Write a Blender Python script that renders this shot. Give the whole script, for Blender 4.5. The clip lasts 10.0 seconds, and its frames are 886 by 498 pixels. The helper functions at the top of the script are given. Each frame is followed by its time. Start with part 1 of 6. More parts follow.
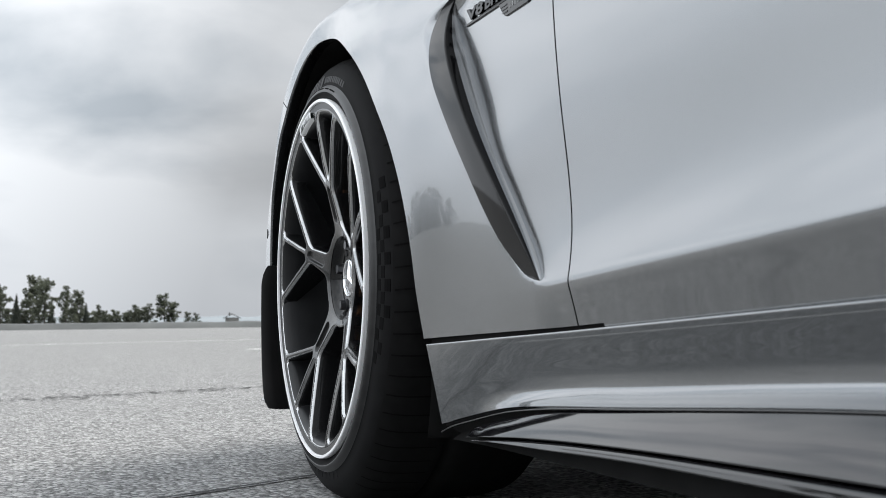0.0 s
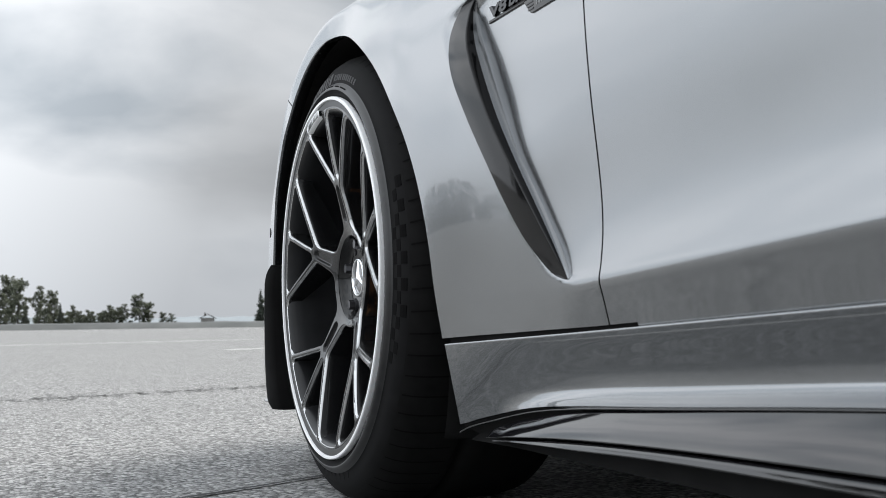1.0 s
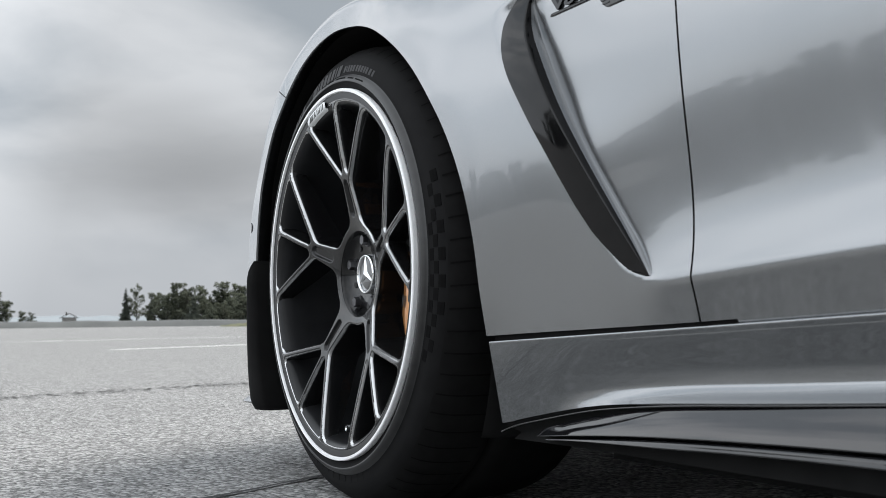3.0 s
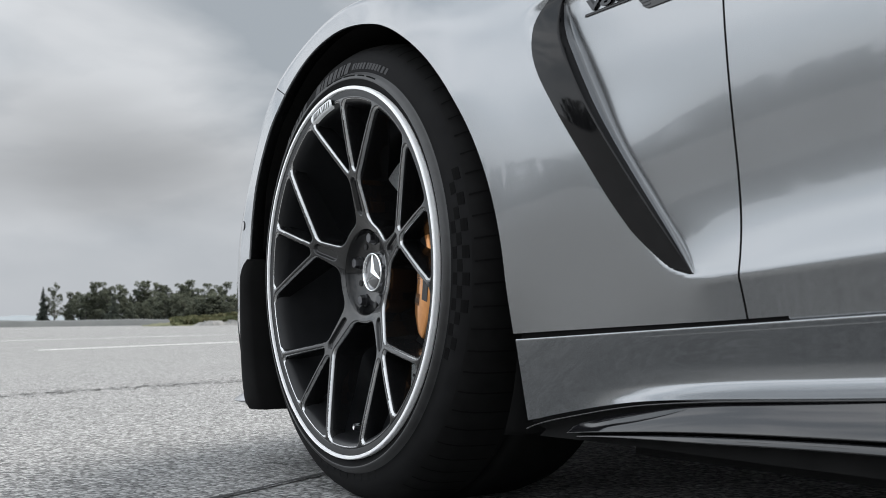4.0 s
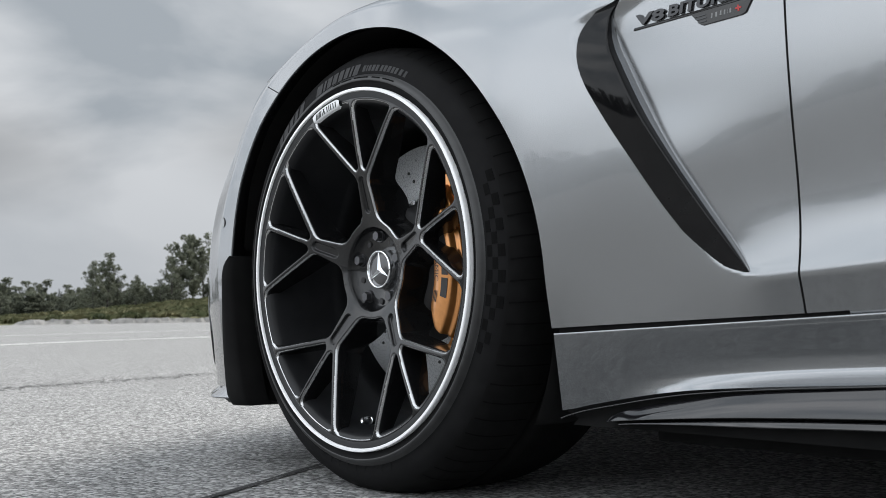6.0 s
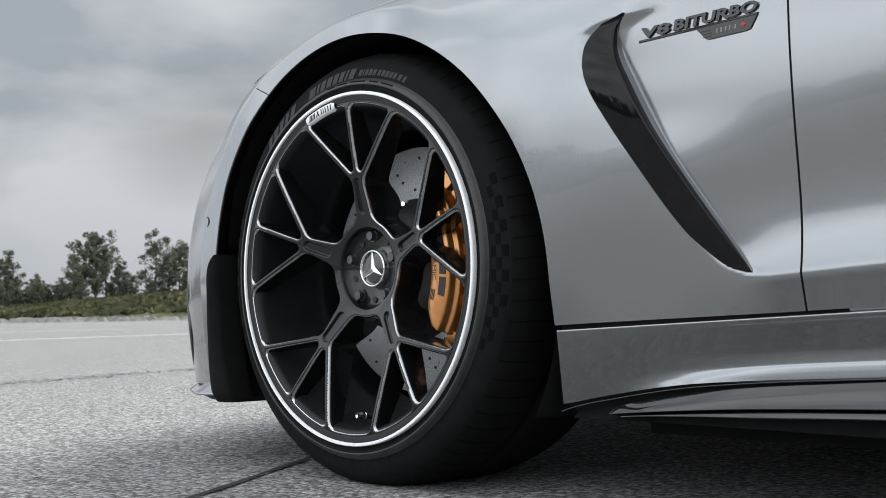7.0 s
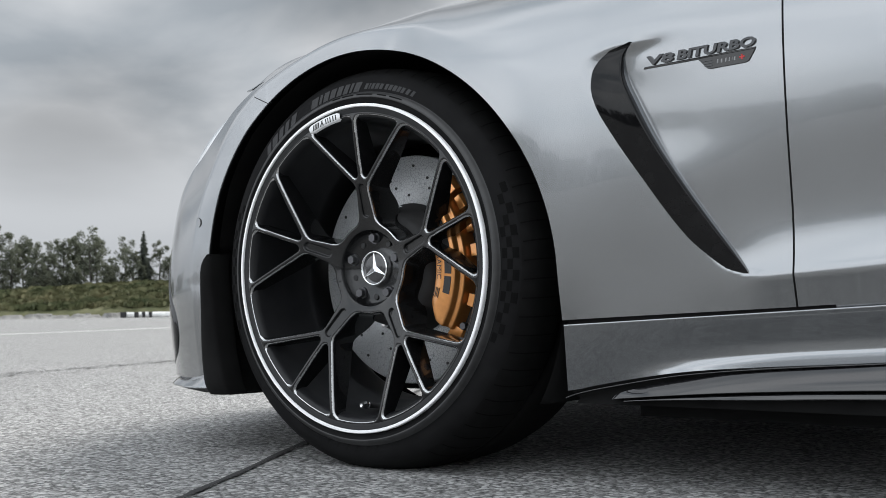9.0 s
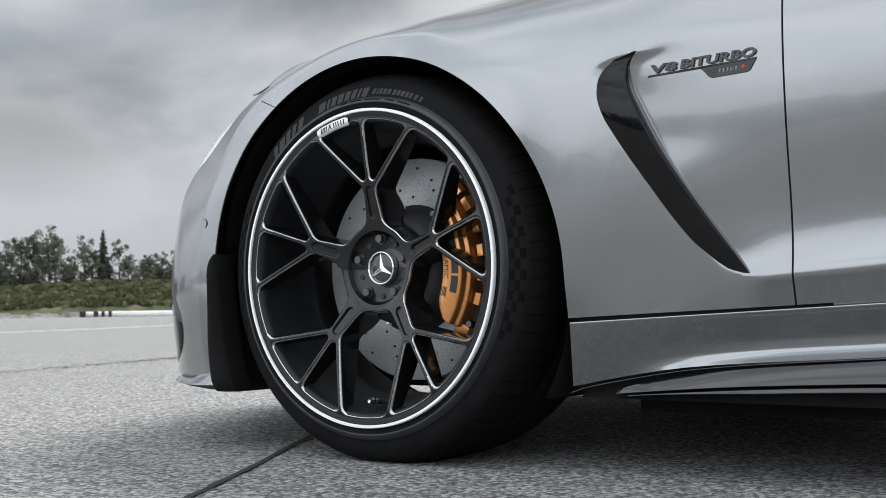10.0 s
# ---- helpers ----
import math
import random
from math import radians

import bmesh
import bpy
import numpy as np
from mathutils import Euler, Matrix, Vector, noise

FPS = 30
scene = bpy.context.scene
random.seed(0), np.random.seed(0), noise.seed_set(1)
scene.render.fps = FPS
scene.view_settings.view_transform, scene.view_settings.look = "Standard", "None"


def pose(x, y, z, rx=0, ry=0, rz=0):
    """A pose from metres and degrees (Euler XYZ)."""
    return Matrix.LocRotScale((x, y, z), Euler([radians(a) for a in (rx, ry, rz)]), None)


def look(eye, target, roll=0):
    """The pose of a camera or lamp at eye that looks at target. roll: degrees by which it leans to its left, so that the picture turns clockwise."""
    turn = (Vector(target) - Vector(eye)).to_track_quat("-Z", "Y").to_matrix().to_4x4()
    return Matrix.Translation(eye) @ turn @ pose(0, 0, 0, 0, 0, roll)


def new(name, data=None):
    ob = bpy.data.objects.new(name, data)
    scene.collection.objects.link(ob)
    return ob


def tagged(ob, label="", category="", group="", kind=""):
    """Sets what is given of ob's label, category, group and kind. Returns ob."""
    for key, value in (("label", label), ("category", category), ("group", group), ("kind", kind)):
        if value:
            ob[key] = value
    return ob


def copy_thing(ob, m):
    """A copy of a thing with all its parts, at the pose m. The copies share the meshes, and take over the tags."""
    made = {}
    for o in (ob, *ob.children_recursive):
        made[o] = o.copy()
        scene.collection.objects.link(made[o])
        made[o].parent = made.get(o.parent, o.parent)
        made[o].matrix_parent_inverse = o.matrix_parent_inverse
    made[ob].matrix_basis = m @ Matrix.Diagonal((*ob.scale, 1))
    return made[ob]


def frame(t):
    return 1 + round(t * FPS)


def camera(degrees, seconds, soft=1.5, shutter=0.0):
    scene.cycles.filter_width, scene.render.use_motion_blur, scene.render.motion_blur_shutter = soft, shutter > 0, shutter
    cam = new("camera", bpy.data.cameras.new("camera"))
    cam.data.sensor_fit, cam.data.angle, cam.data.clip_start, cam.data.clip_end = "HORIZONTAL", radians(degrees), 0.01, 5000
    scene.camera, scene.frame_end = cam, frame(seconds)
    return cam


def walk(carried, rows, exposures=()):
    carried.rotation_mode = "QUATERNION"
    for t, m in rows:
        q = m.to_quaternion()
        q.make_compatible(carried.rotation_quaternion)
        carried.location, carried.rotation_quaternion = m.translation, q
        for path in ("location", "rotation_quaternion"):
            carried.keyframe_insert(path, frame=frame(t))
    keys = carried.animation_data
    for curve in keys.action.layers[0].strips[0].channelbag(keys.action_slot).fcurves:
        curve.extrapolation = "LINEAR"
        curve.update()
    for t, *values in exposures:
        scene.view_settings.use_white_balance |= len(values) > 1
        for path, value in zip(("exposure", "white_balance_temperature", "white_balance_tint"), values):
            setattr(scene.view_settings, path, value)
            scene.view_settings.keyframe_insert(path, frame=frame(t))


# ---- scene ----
cam = camera(41.9, 10.0, 0.8)
METRES, EYE, TILT, LEAN, TURN = 1.21, 0.27, 3.64, 0.68, 69.9
ROWS = [
    (0.0, 0.0, 0.0, 0.0, -0.0, 0.0, -0.0),
    (0.5, -0.0133, 0.0028, -0.0001, -0.33, -0.01, 0.02),
    (1.0, -0.0438, 0.0103, -0.0011, -1.17, 0.0, -0.0),
    (1.5, -0.083, 0.0206, -0.0024, -2.42, 0.02, -0.14),
    (2.0, -0.129, 0.0307, -0.0033, -4.12, 0.01, -0.25),
    (3.5, -0.2702, 0.0546, -0.0075, -9.4, 0.04, -0.58),
    (4.0, -0.3247, 0.0614, -0.0084, -11.33, 0.03, -0.63),
    (4.5, -0.3762, 0.0664, -0.0093, -13.16, 0.04, -0.75),
    (5.0, -0.4349, 0.0705, -0.0105, -15.3, 0.06, -0.89),
    (5.5, -0.4926, 0.0731, -0.0114, -17.42, 0.07, -0.94),
    (7.0, -0.6743, 0.0724, -0.0139, -24.3, 0.15, -1.32),
    (7.5, -0.7312, 0.0685, -0.0142, -26.32, 0.18, -1.4),
    (8.0, -0.7931, 0.0637, -0.0148, -28.34, 0.21, -1.5),
    (8.5, -0.851, 0.0583, -0.0153, -30.01, 0.24, -1.55),
    (9.0, -0.9098, 0.0521, -0.0147, -31.56, 0.24, -1.62),
    (9.5, -0.9566, 0.0463, -0.0144, -32.69, 0.24, -1.67),
    (10.0, -0.9917, 0.0419, -0.0145, -33.48, 0.24, -1.63),
]
cam.data.dof.use_dof, cam.data.dof.focus_distance, cam.data.dof.aperture_fstop = True, 1.8, 16.0
walk(cam, [(t, pose(1.773, -0.497, EYE, TILT, LEAN, TURN) @ pose(METRES * x, METRES * y, METRES * z, 90 + pitch, roll, yaw)) for t, x, y, z, yaw, pitch, roll in ROWS])
# ---------------------------------------------------------------- world and light
SKY_SHIFT = (0.9, 0.4, 0.2)
SUN_AZ, SUN_EL = 86.0, 49.0          # degrees: where the veiled sun stands
world = bpy.data.worlds.new("overcast_sky")
scene.world = world
world.use_nodes = True
wn, wl = world.node_tree.nodes, world.node_tree.links
wn.clear()
w_out = wn.new("ShaderNodeOutputWorld")
w_bg = wn.new("ShaderNodeBackground")
w_sky = wn.new("ShaderNodeTexSky")
w_sky.sky_type = "NISHITA"
w_sky.sun_disc = False
w_sky.sun_elevation = radians(SUN_EL)
w_sky.sun_rotation = radians(90 - SUN_AZ)
w_sky.dust_density = 4.0
w_grey = wn.new("ShaderNodeHueSaturation")
w_grey.inputs["Saturation"].default_value = 0.12
w_co = wn.new("ShaderNodeTexCoord")
w_map = wn.new("ShaderNodeMapping")
w_map.inputs["Location"].default_value = SKY_SHIFT
w_map.inputs["Scale"].default_value = (1.0, 1.0, 2.3)
w_n1 = wn.new("ShaderNodeTexNoise")
w_n1.inputs["Scale"].default_value = 3.4
w_n1.inputs["Detail"].default_value = 7.0
w_n1.inputs["Roughness"].default_value = 0.47
w_n1.inputs["Distortion"].default_value = 0.25
w_ramp = wn.new("ShaderNodeValToRGB")
w_ramp.color_ramp.elements[0].position = 0.385
w_ramp.color_ramp.elements[0].color = (0.54, 0.58, 0.615, 1)
w_ramp.color_ramp.elements[1].position = 0.575
w_ramp.color_ramp.elements[1].color = (0.96, 0.965, 0.97, 1)
w_sep = wn.new("ShaderNodeSeparateXYZ")
w_hor = wn.new("ShaderNodeMapRange")          # cloud shapes melt into even haze near the horizon
w_hor.inputs["From Min"].default_value = 0.0
w_hor.inputs["From Max"].default_value = 0.16
w_mix = wn.new("ShaderNodeMix")
w_mix.data_type = "RGBA"
w_mix.inputs["A"].default_value = (0.83, 0.845, 0.865, 1)
w_cloud = wn.new("ShaderNodeMix")
w_cloud.data_type = "RGBA"
w_cloud.inputs["Factor"].default_value = 0.85
w_cloud.inputs["B"].default_value = (6.2, 6.4, 6.65, 1)
w_mul = wn.new("ShaderNodeMix")
w_mul.data_type = "RGBA"
w_mul.blend_type = "MULTIPLY"
w_mul.inputs["Factor"].default_value = 1.0
wl.new(w_co.outputs["Generated"], w_map.inputs["Vector"])
wl.new(w_map.outputs["Vector"], w_n1.inputs["Vector"])
wl.new(w_n1.outputs["Fac"], w_ramp.inputs["Fac"])
wl.new(w_co.outputs["Generated"], w_sep.inputs["Vector"])
wl.new(w_sep.outputs["Z"], w_hor.inputs["Value"])
wl.new(w_hor.outputs["Result"], w_mix.inputs["Factor"])
wl.new(w_ramp.outputs["Color"], w_mix.inputs["B"])
wl.new(w_sky.outputs["Color"], w_grey.inputs["Color"])
wl.new(w_grey.outputs["Color"], w_cloud.inputs["A"])
wl.new(w_cloud.outputs["Result"], w_mul.inputs["A"])
wl.new(w_mix.outputs["Result"], w_mul.inputs["B"])
w_up = wn.new("ShaderNodeMapRange")           # an overcast sky is brightest overhead
w_up.inputs["From Min"].default_value, w_up.inputs["From Max"].default_value = 0.05, 0.9
w_up.inputs["To Min"].default_value, w_up.inputs["To Max"].default_value = 1.0, 1.22
wl.new(w_sep.outputs["Z"], w_up.inputs["Value"])
w_dot = wn.new("ShaderNodeVectorMath")        # and brighter where the cloud thins
w_dot.operation = "DOT_PRODUCT"
w_dot.inputs[1].default_value = (math.cos(radians(256)) * math.cos(radians(16)), math.sin(radians(256)) * math.cos(radians(16)), math.sin(radians(16)))
wl.new(w_co.outputs["Generated"], w_dot.inputs[0])
w_side = wn.new("ShaderNodeMapRange")
w_side.inputs["From Min"].default_value, w_side.inputs["From Max"].default_value = 0.10, 1.0
w_side.inputs["To Min"].default_value, w_side.inputs["To Max"].default_value = 0.86, 3.1
wl.new(w_dot.outputs["Value"], w_side.inputs["Value"])
w_gain = wn.new("ShaderNodeMath")
w_gain.operation = "MULTIPLY"
wl.new(w_up.outputs["Result"], w_gain.inputs[0])
wl.new(w_side.outputs["Result"], w_gain.inputs[1])
for az, el, wide, flat, dark in ((164.0, 7.4, 0.20, 3.0, 0.56), (145.0, 9.0, 0.17, 2.2, 0.62), (131.0, 15.0, 0.20, 2.4, 0.62)):      # heavier cloud banks
    w_off = wn.new("ShaderNodeVectorMath")
    w_off.operation = "SUBTRACT"
    w_off.inputs[1].default_value = (math.cos(radians(az)) * math.cos(radians(el)), math.sin(radians(az)) * math.cos(radians(el)), math.sin(radians(el)))
    w_wob = wn.new("ShaderNodeVectorMath")        # ragged by the same cloud noise
    w_wob.operation = "MULTIPLY_ADD"
    w_wob.inputs[1].default_value = (0.24, 0.24, 0.10)
    w_wob.inputs[2].default_value = (-0.12, -0.12, -0.05)
    wl.new(w_n1.outputs["Color"], w_wob.inputs[0])
    w_add = wn.new("ShaderNodeVectorMath")
    w_add.operation = "ADD"
    wl.new(w_co.outputs["Generated"], w_add.inputs[0])
    wl.new(w_wob.outputs["Vector"], w_add.inputs[1])
    wl.new(w_add.outputs["Vector"], w_off.inputs[0])
    w_sq = wn.new("ShaderNodeVectorMath")
    w_sq.operation = "MULTIPLY"
    w_sq.inputs[1].default_value = (1.0, 1.0, flat)
    wl.new(w_off.outputs["Vector"], w_sq.inputs[0])
    w_len = wn.new("ShaderNodeVectorMath")
    w_len.operation = "LENGTH"
    wl.new(w_sq.outputs["Vector"], w_len.inputs[0])
    w_bank = wn.new("ShaderNodeMapRange")
    w_bank.interpolation_type = "SMOOTHSTEP"
    w_bank.inputs["From Min"].default_value, w_bank.inputs["From Max"].default_value = 0.0, wide
    w_bank.inputs["To Min"].default_value, w_bank.inputs["To Max"].default_value = dark, 1.0
    wl.new(w_len.outputs["Value"], w_bank.inputs["Value"])
    w_next = wn.new("ShaderNodeMath")
    w_next.operation = "MULTIPLY"
    wl.new(w_gain.outputs["Value"], w_next.inputs[0])
    wl.new(w_bank.outputs["Result"], w_next.inputs[1])
    w_gain = w_next
w_scale = wn.new("ShaderNodeVectorMath")
w_scale.operation = "SCALE"
wl.new(w_mul.outputs["Result"], w_scale.inputs[0])
wl.new(w_gain.outputs["Value"], w_scale.inputs["Scale"])
wl.new(w_scale.outputs["Vector"], w_bg.inputs["Color"])
w_bg.inputs["Strength"].default_value = 0.13
wl.new(w_bg.outputs["Background"], w_out.inputs["Surface"])

sun = new("sun", bpy.data.lights.new("sun", "SUN"))
sun.data.energy = 3.9
sun.data.angle = radians(36)
sun.data.color = (1.0, 0.97, 0.93)
_d = Vector((math.cos(radians(SUN_AZ)) * math.cos(radians(SUN_EL)), math.sin(radians(SUN_AZ)) * math.cos(radians(SUN_EL)), math.sin(radians(SUN_EL))))
sun.matrix_world = look(_d * 60, (0, 0, 0))


# ---------------------------------------------------------------- materials
def material(name, base, rough=0.5, metal=0.0, coat=0.0, coat_rough=0.03, spec=0.5):
    m = bpy.data.materials.new(name)
    m.use_nodes = True
    b = m.node_tree.nodes["Principled BSDF"]
    b.inputs["Base Color"].default_value = (*base, 1)
    b.inputs["Roughness"].default_value = rough
    b.inputs["Metallic"].default_value = metal
    b.inputs["Coat Weight"].default_value = coat
    b.inputs["Coat Roughness"].default_value = coat_rough
    b.inputs["Specular IOR Level"].default_value = spec
    return m


def vary(m, scale, low, high, detail=4.0, rough=None, bump=0.0, bump_scale=None, bump_dist=0.001, coords="Object", stretch=(1, 1, 1)):
    """Mottles the base colour between two tones, and may roughen and emboss the surface."""
    nt = m.node_tree
    b = nt.nodes["Principled BSDF"]
    co = nt.nodes.new("ShaderNodeTexCoord")
    mp = nt.nodes.new("ShaderNodeMapping")
    mp.inputs["Scale"].default_value = stretch
    nt.links.new(co.outputs[coords], mp.inputs["Vector"])
    n = nt.nodes.new("ShaderNodeTexNoise")
    n.inputs["Scale"].default_value = scale
    n.inputs["Detail"].default_value = detail
    nt.links.new(mp.outputs["Vector"], n.inputs["Vector"])
    r = nt.nodes.new("ShaderNodeValToRGB")
    r.color_ramp.elements[0].position, r.color_ramp.elements[1].position = 0.3, 0.7
    r.color_ramp.elements[0].color, r.color_ramp.elements[1].color = (*low, 1), (*high, 1)
    nt.links.new(n.outputs["Fac"], r.inputs["Fac"])
    nt.links.new(r.outputs["Color"], b.inputs["Base Color"])
    if rough:
        q = nt.nodes.new("ShaderNodeMapRange")
        q.inputs["To Min"].default_value, q.inputs["To Max"].default_value = rough
        nt.links.new(n.outputs["Fac"], q.inputs["Value"])
        nt.links.new(q.outputs["Result"], b.inputs["Roughness"])
    if bump:
        k = nt.nodes.new("ShaderNodeTexNoise")
        k.inputs["Scale"].default_value = bump_scale or scale * 4
        k.inputs["Detail"].default_value = 3.0
        nt.links.new(mp.outputs["Vector"], k.inputs["Vector"])
        u = nt.nodes.new("ShaderNodeBump")
        u.inputs["Strength"].default_value = bump
        u.inputs["Distance"].default_value = bump_dist
        nt.links.new(k.outputs["Fac"], u.inputs["Height"])
        nt.links.new(u.outputs["Normal"], b.inputs["Normal"])
    return m


M_PAINT = material("silver_paint", (0.46, 0.475, 0.49), 0.24, 1.0, 1.0, 0.036)
vary(M_PAINT, 6.0, (0.238, 0.246, 0.254), (0.250, 0.258, 0.267), detail=2.0, rough=(0.21, 0.26))
M_GLOSS = material("gloss_black", (0.008, 0.008, 0.009), 0.05, 0.0)
vary(M_GLOSS, 40.0, (0.006, 0.006, 0.007), (0.010, 0.010, 0.011), rough=(0.04, 0.08))
M_VENT = material("satin_black_trim", (0.005, 0.005, 0.006), 0.12, 0.0, spec=0.22)
vary(M_VENT, 40.0, (0.004, 0.004, 0.0045), (0.007, 0.007, 0.0075), rough=(0.035, 0.06))
M_SKIRT = material("lacquered_black", (0.010, 0.010, 0.011), 0.06, 0.0, 0.5, 0.02, spec=0.5)
vary(M_SKIRT, 40.0, (0.006, 0.006, 0.007), (0.010, 0.010, 0.011), rough=(0.04, 0.07))
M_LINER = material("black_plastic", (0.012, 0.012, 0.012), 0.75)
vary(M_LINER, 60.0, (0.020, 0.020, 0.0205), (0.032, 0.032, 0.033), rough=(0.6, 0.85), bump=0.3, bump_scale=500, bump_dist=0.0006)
M_UNDER = material("underbody_black", (0.010, 0.010, 0.010), 0.9, spec=0.1)
vary(M_UNDER, 20.0, (0.007, 0.007, 0.007), (0.011, 0.011, 0.011))
M_RUBBER = material("tyre_rubber", (0.022, 0.022, 0.023), 0.7, spec=0.08)
M_TREAD = material("tread_rubber", (0.007, 0.007, 0.007), 0.7, spec=0.1)
vary(M_TREAD, 40.0, (0.005, 0.005, 0.005), (0.008, 0.008, 0.008), bump=0.2, bump_scale=600, bump_dist=0.0004)
vary(M_RUBBER, 30.0, (0.007, 0.007, 0.0073), (0.011, 0.011, 0.0114), rough=(0.65, 0.8), bump=0.25, bump_scale=700, bump_dist=0.0004)
M_RUBBER_S = material("tyre_smooth_rubber", (0.016, 0.016, 0.017), 0.36, spec=0.5)
vary(M_RUBBER_S, 60.0, (0.012, 0.012, 0.0125), (0.022, 0.022, 0.0225), rough=(0.32, 0.45), bump=0.1, bump_scale=500, bump_dist=0.0003)
# darker copy of the rubber: the shade of recesses put into its colour
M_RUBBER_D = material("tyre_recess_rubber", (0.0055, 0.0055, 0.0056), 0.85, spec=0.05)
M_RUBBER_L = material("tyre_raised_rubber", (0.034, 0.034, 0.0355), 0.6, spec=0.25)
M_RIM = material("satin_black_alloy", (0.005, 0.005, 0.0055), 0.2, 0.0, 0.55, 0.04, spec=0.2)
vary(M_RIM, 25.0, (0.005, 0.0051, 0.0055), (0.0075, 0.0077, 0.0082), rough=(0.22, 0.28))
nt = M_RIM.node_tree                  # the lacquer mirrors strongly at a flat angle
r_lw, r_map = nt.nodes.new("ShaderNodeLayerWeight"), nt.nodes.new("ShaderNodeMapRange")
r_lw.inputs["Blend"].default_value = 0.5
r_map.inputs["From Min"].default_value, r_map.inputs["From Max"].default_value = 0.60, 0.90
r_map.inputs["To Min"].default_value, r_map.inputs["To Max"].default_value = 1.45, 1.7
nt.links.new(r_lw.outputs["Facing"], r_map.inputs["Value"])
nt.links.new(r_map.outputs["Result"], nt.nodes["Principled BSDF"].inputs["Coat IOR"])
# paler metal for the spoke edges: their highlight is put into the colour
M_EDGE = material("polished_black_alloy", (0.2, 0.202, 0.206), 0.2, 1.0)
vary(M_EDGE, 60.0, (0.42, 0.422, 0.426), (0.50, 0.502, 0.506), rough=(0.16, 0.24))
M_BARREL = material("rim_barrel_black", (0.03, 0.031, 0.033), 0.3, 0.0, spec=0.25)
vary(M_BARREL, 25.0, (0.011, 0.0114, 0.0124), (0.016, 0.0164, 0.0178), rough=(0.26, 0.34))
M_LIP = material("machined_alloy", (0.93, 0.935, 0.94), 0.45, 0.0)
vary(M_LIP, 300.0, (0.93, 0.935, 0.94), (0.97, 0.972, 0.975), rough=(0.34, 0.42))
M_CHROME = material("chrome", (0.86, 0.87, 0.88), 0.08, 1.0)
M_CAP = material("cap_black", (0.02, 0.02, 0.022), 0.2, 0.0, 0.6)
M_STEEL = material("bolt_steel", (0.10, 0.10, 0.105), 0.38, 0.9)
M_DISC = material("ceramic_disc", (0.52, 0.53, 0.54), 0.42, 0.35)
nt = M_DISC.node_tree
d_co, d_vor, d_map, d_mix = nt.nodes.new("ShaderNodeTexCoord"), nt.nodes.new("ShaderNodeTexVoronoi"), nt.nodes.new("ShaderNodeMapRange"), nt.nodes.new("ShaderNodeMix")
d_vor.feature = "DISTANCE_TO_EDGE"
d_vor.inputs["Scale"].default_value = 190.0
d_map.inputs["From Max"].default_value = 0.07
d_mix.data_type = "RGBA"
d_mix.inputs["A"].default_value, d_mix.inputs["B"].default_value = (0.20, 0.21, 0.22, 1), (0.52, 0.53, 0.54, 1)
nt.links.new(d_co.outputs["Object"], d_vor.inputs["Vector"])
nt.links.new(d_vor.outputs["Distance"], d_map.inputs["Value"])
nt.links.new(d_map.outputs["Result"], d_mix.inputs["Factor"])
nt.links.new(d_mix.outputs["Result"], nt.nodes["Principled BSDF"].inputs["Base Color"])
M_BRONZE = material("bronze_caliper", (0.50, 0.20, 0.045), 0.30, 0.75, 0.8, 0.08)
vary(M_BRONZE, 120.0, (0.60, 0.250, 0.070), (0.68, 0.295, 0.086), rough=(0.26, 0.36), bump=0.06, bump_scale=600, bump_dist=0.0004)
M_PRINT = material("black_print", (0.014, 0.014, 0.014), 0.5)
M_WHITE = material("white_plate", (0.80, 0.81, 0.82), 0.5)
M_RED = material("red_enamel", (0.45, 0.02, 0.02), 0.35)
M_MARK = material("pale_badge_mark", (0.22, 0.222, 0.225), 0.4)
M_BADGE = material("dark_chrome", (0.055, 0.056, 0.058), 0.16, 1.0)
M_LENS = material("headlamp_lens", (0.75, 0.77, 0.79), 0.05, 0.2, 1.0, 0.01)
M_ASPHALT = material("asphalt", (0.2, 0.2, 0.2), 0.8)
M_JOINT = material("joint_filler", (0.025, 0.025, 0.025), 0.8)
M_LINE = material("road_paint", (0.78, 0.78, 0.77), 0.7)
vary(M_LINE, 3.0, (0.80, 0.80, 0.79), (0.95, 0.95, 0.94), detail=8.0)
M_SEAM = material("worn_seam", (0.13, 0.13, 0.13), 0.85)
vary(M_SEAM, 45.0, (0.03, 0.03, 0.03), (0.12, 0.12, 0.118), detail=8.0)
M_BARK = material("bark", (0.055, 0.05, 0.045), 0.9)
M_LEAF = material("leaves", (0.05, 0.07, 0.03), 0.7)
M_LEAF_D = material("conifer_needles", (0.03, 0.042, 0.025), 0.7)
vary(M_LEAF, 3.0, (0.115, 0.130, 0.098), (0.165, 0.178, 0.128))
vary(M_LEAF_D, 4.0, (0.085, 0.100, 0.084), (0.125, 0.140, 0.116))
for m in (M_LEAF, M_LEAF_D):           # thin leaves let light through
    nt = m.node_tree
    b = nt.nodes["Principled BSDF"]
    tr, mx = nt.nodes.new("ShaderNodeBsdfTranslucent"), nt.nodes.new("ShaderNodeMixShader")
    mx.inputs[0].default_value = 0.5
    nt.links.new(b.inputs["Base Color"].links[0].from_socket, tr.inputs["Color"])
    nt.links.new(b.outputs["BSDF"], mx.inputs[1])
    nt.links.new(tr.outputs["BSDF"], mx.inputs[2])
    nt.links.new(mx.outputs["Shader"], nt.nodes["Material Output"].inputs["Surface"])
vary(M_BARK, 30.0, (0.04, 0.036, 0.032), (0.08, 0.074, 0.068))
M_GRASS = material("grass", (0.07, 0.09, 0.03), 0.9)
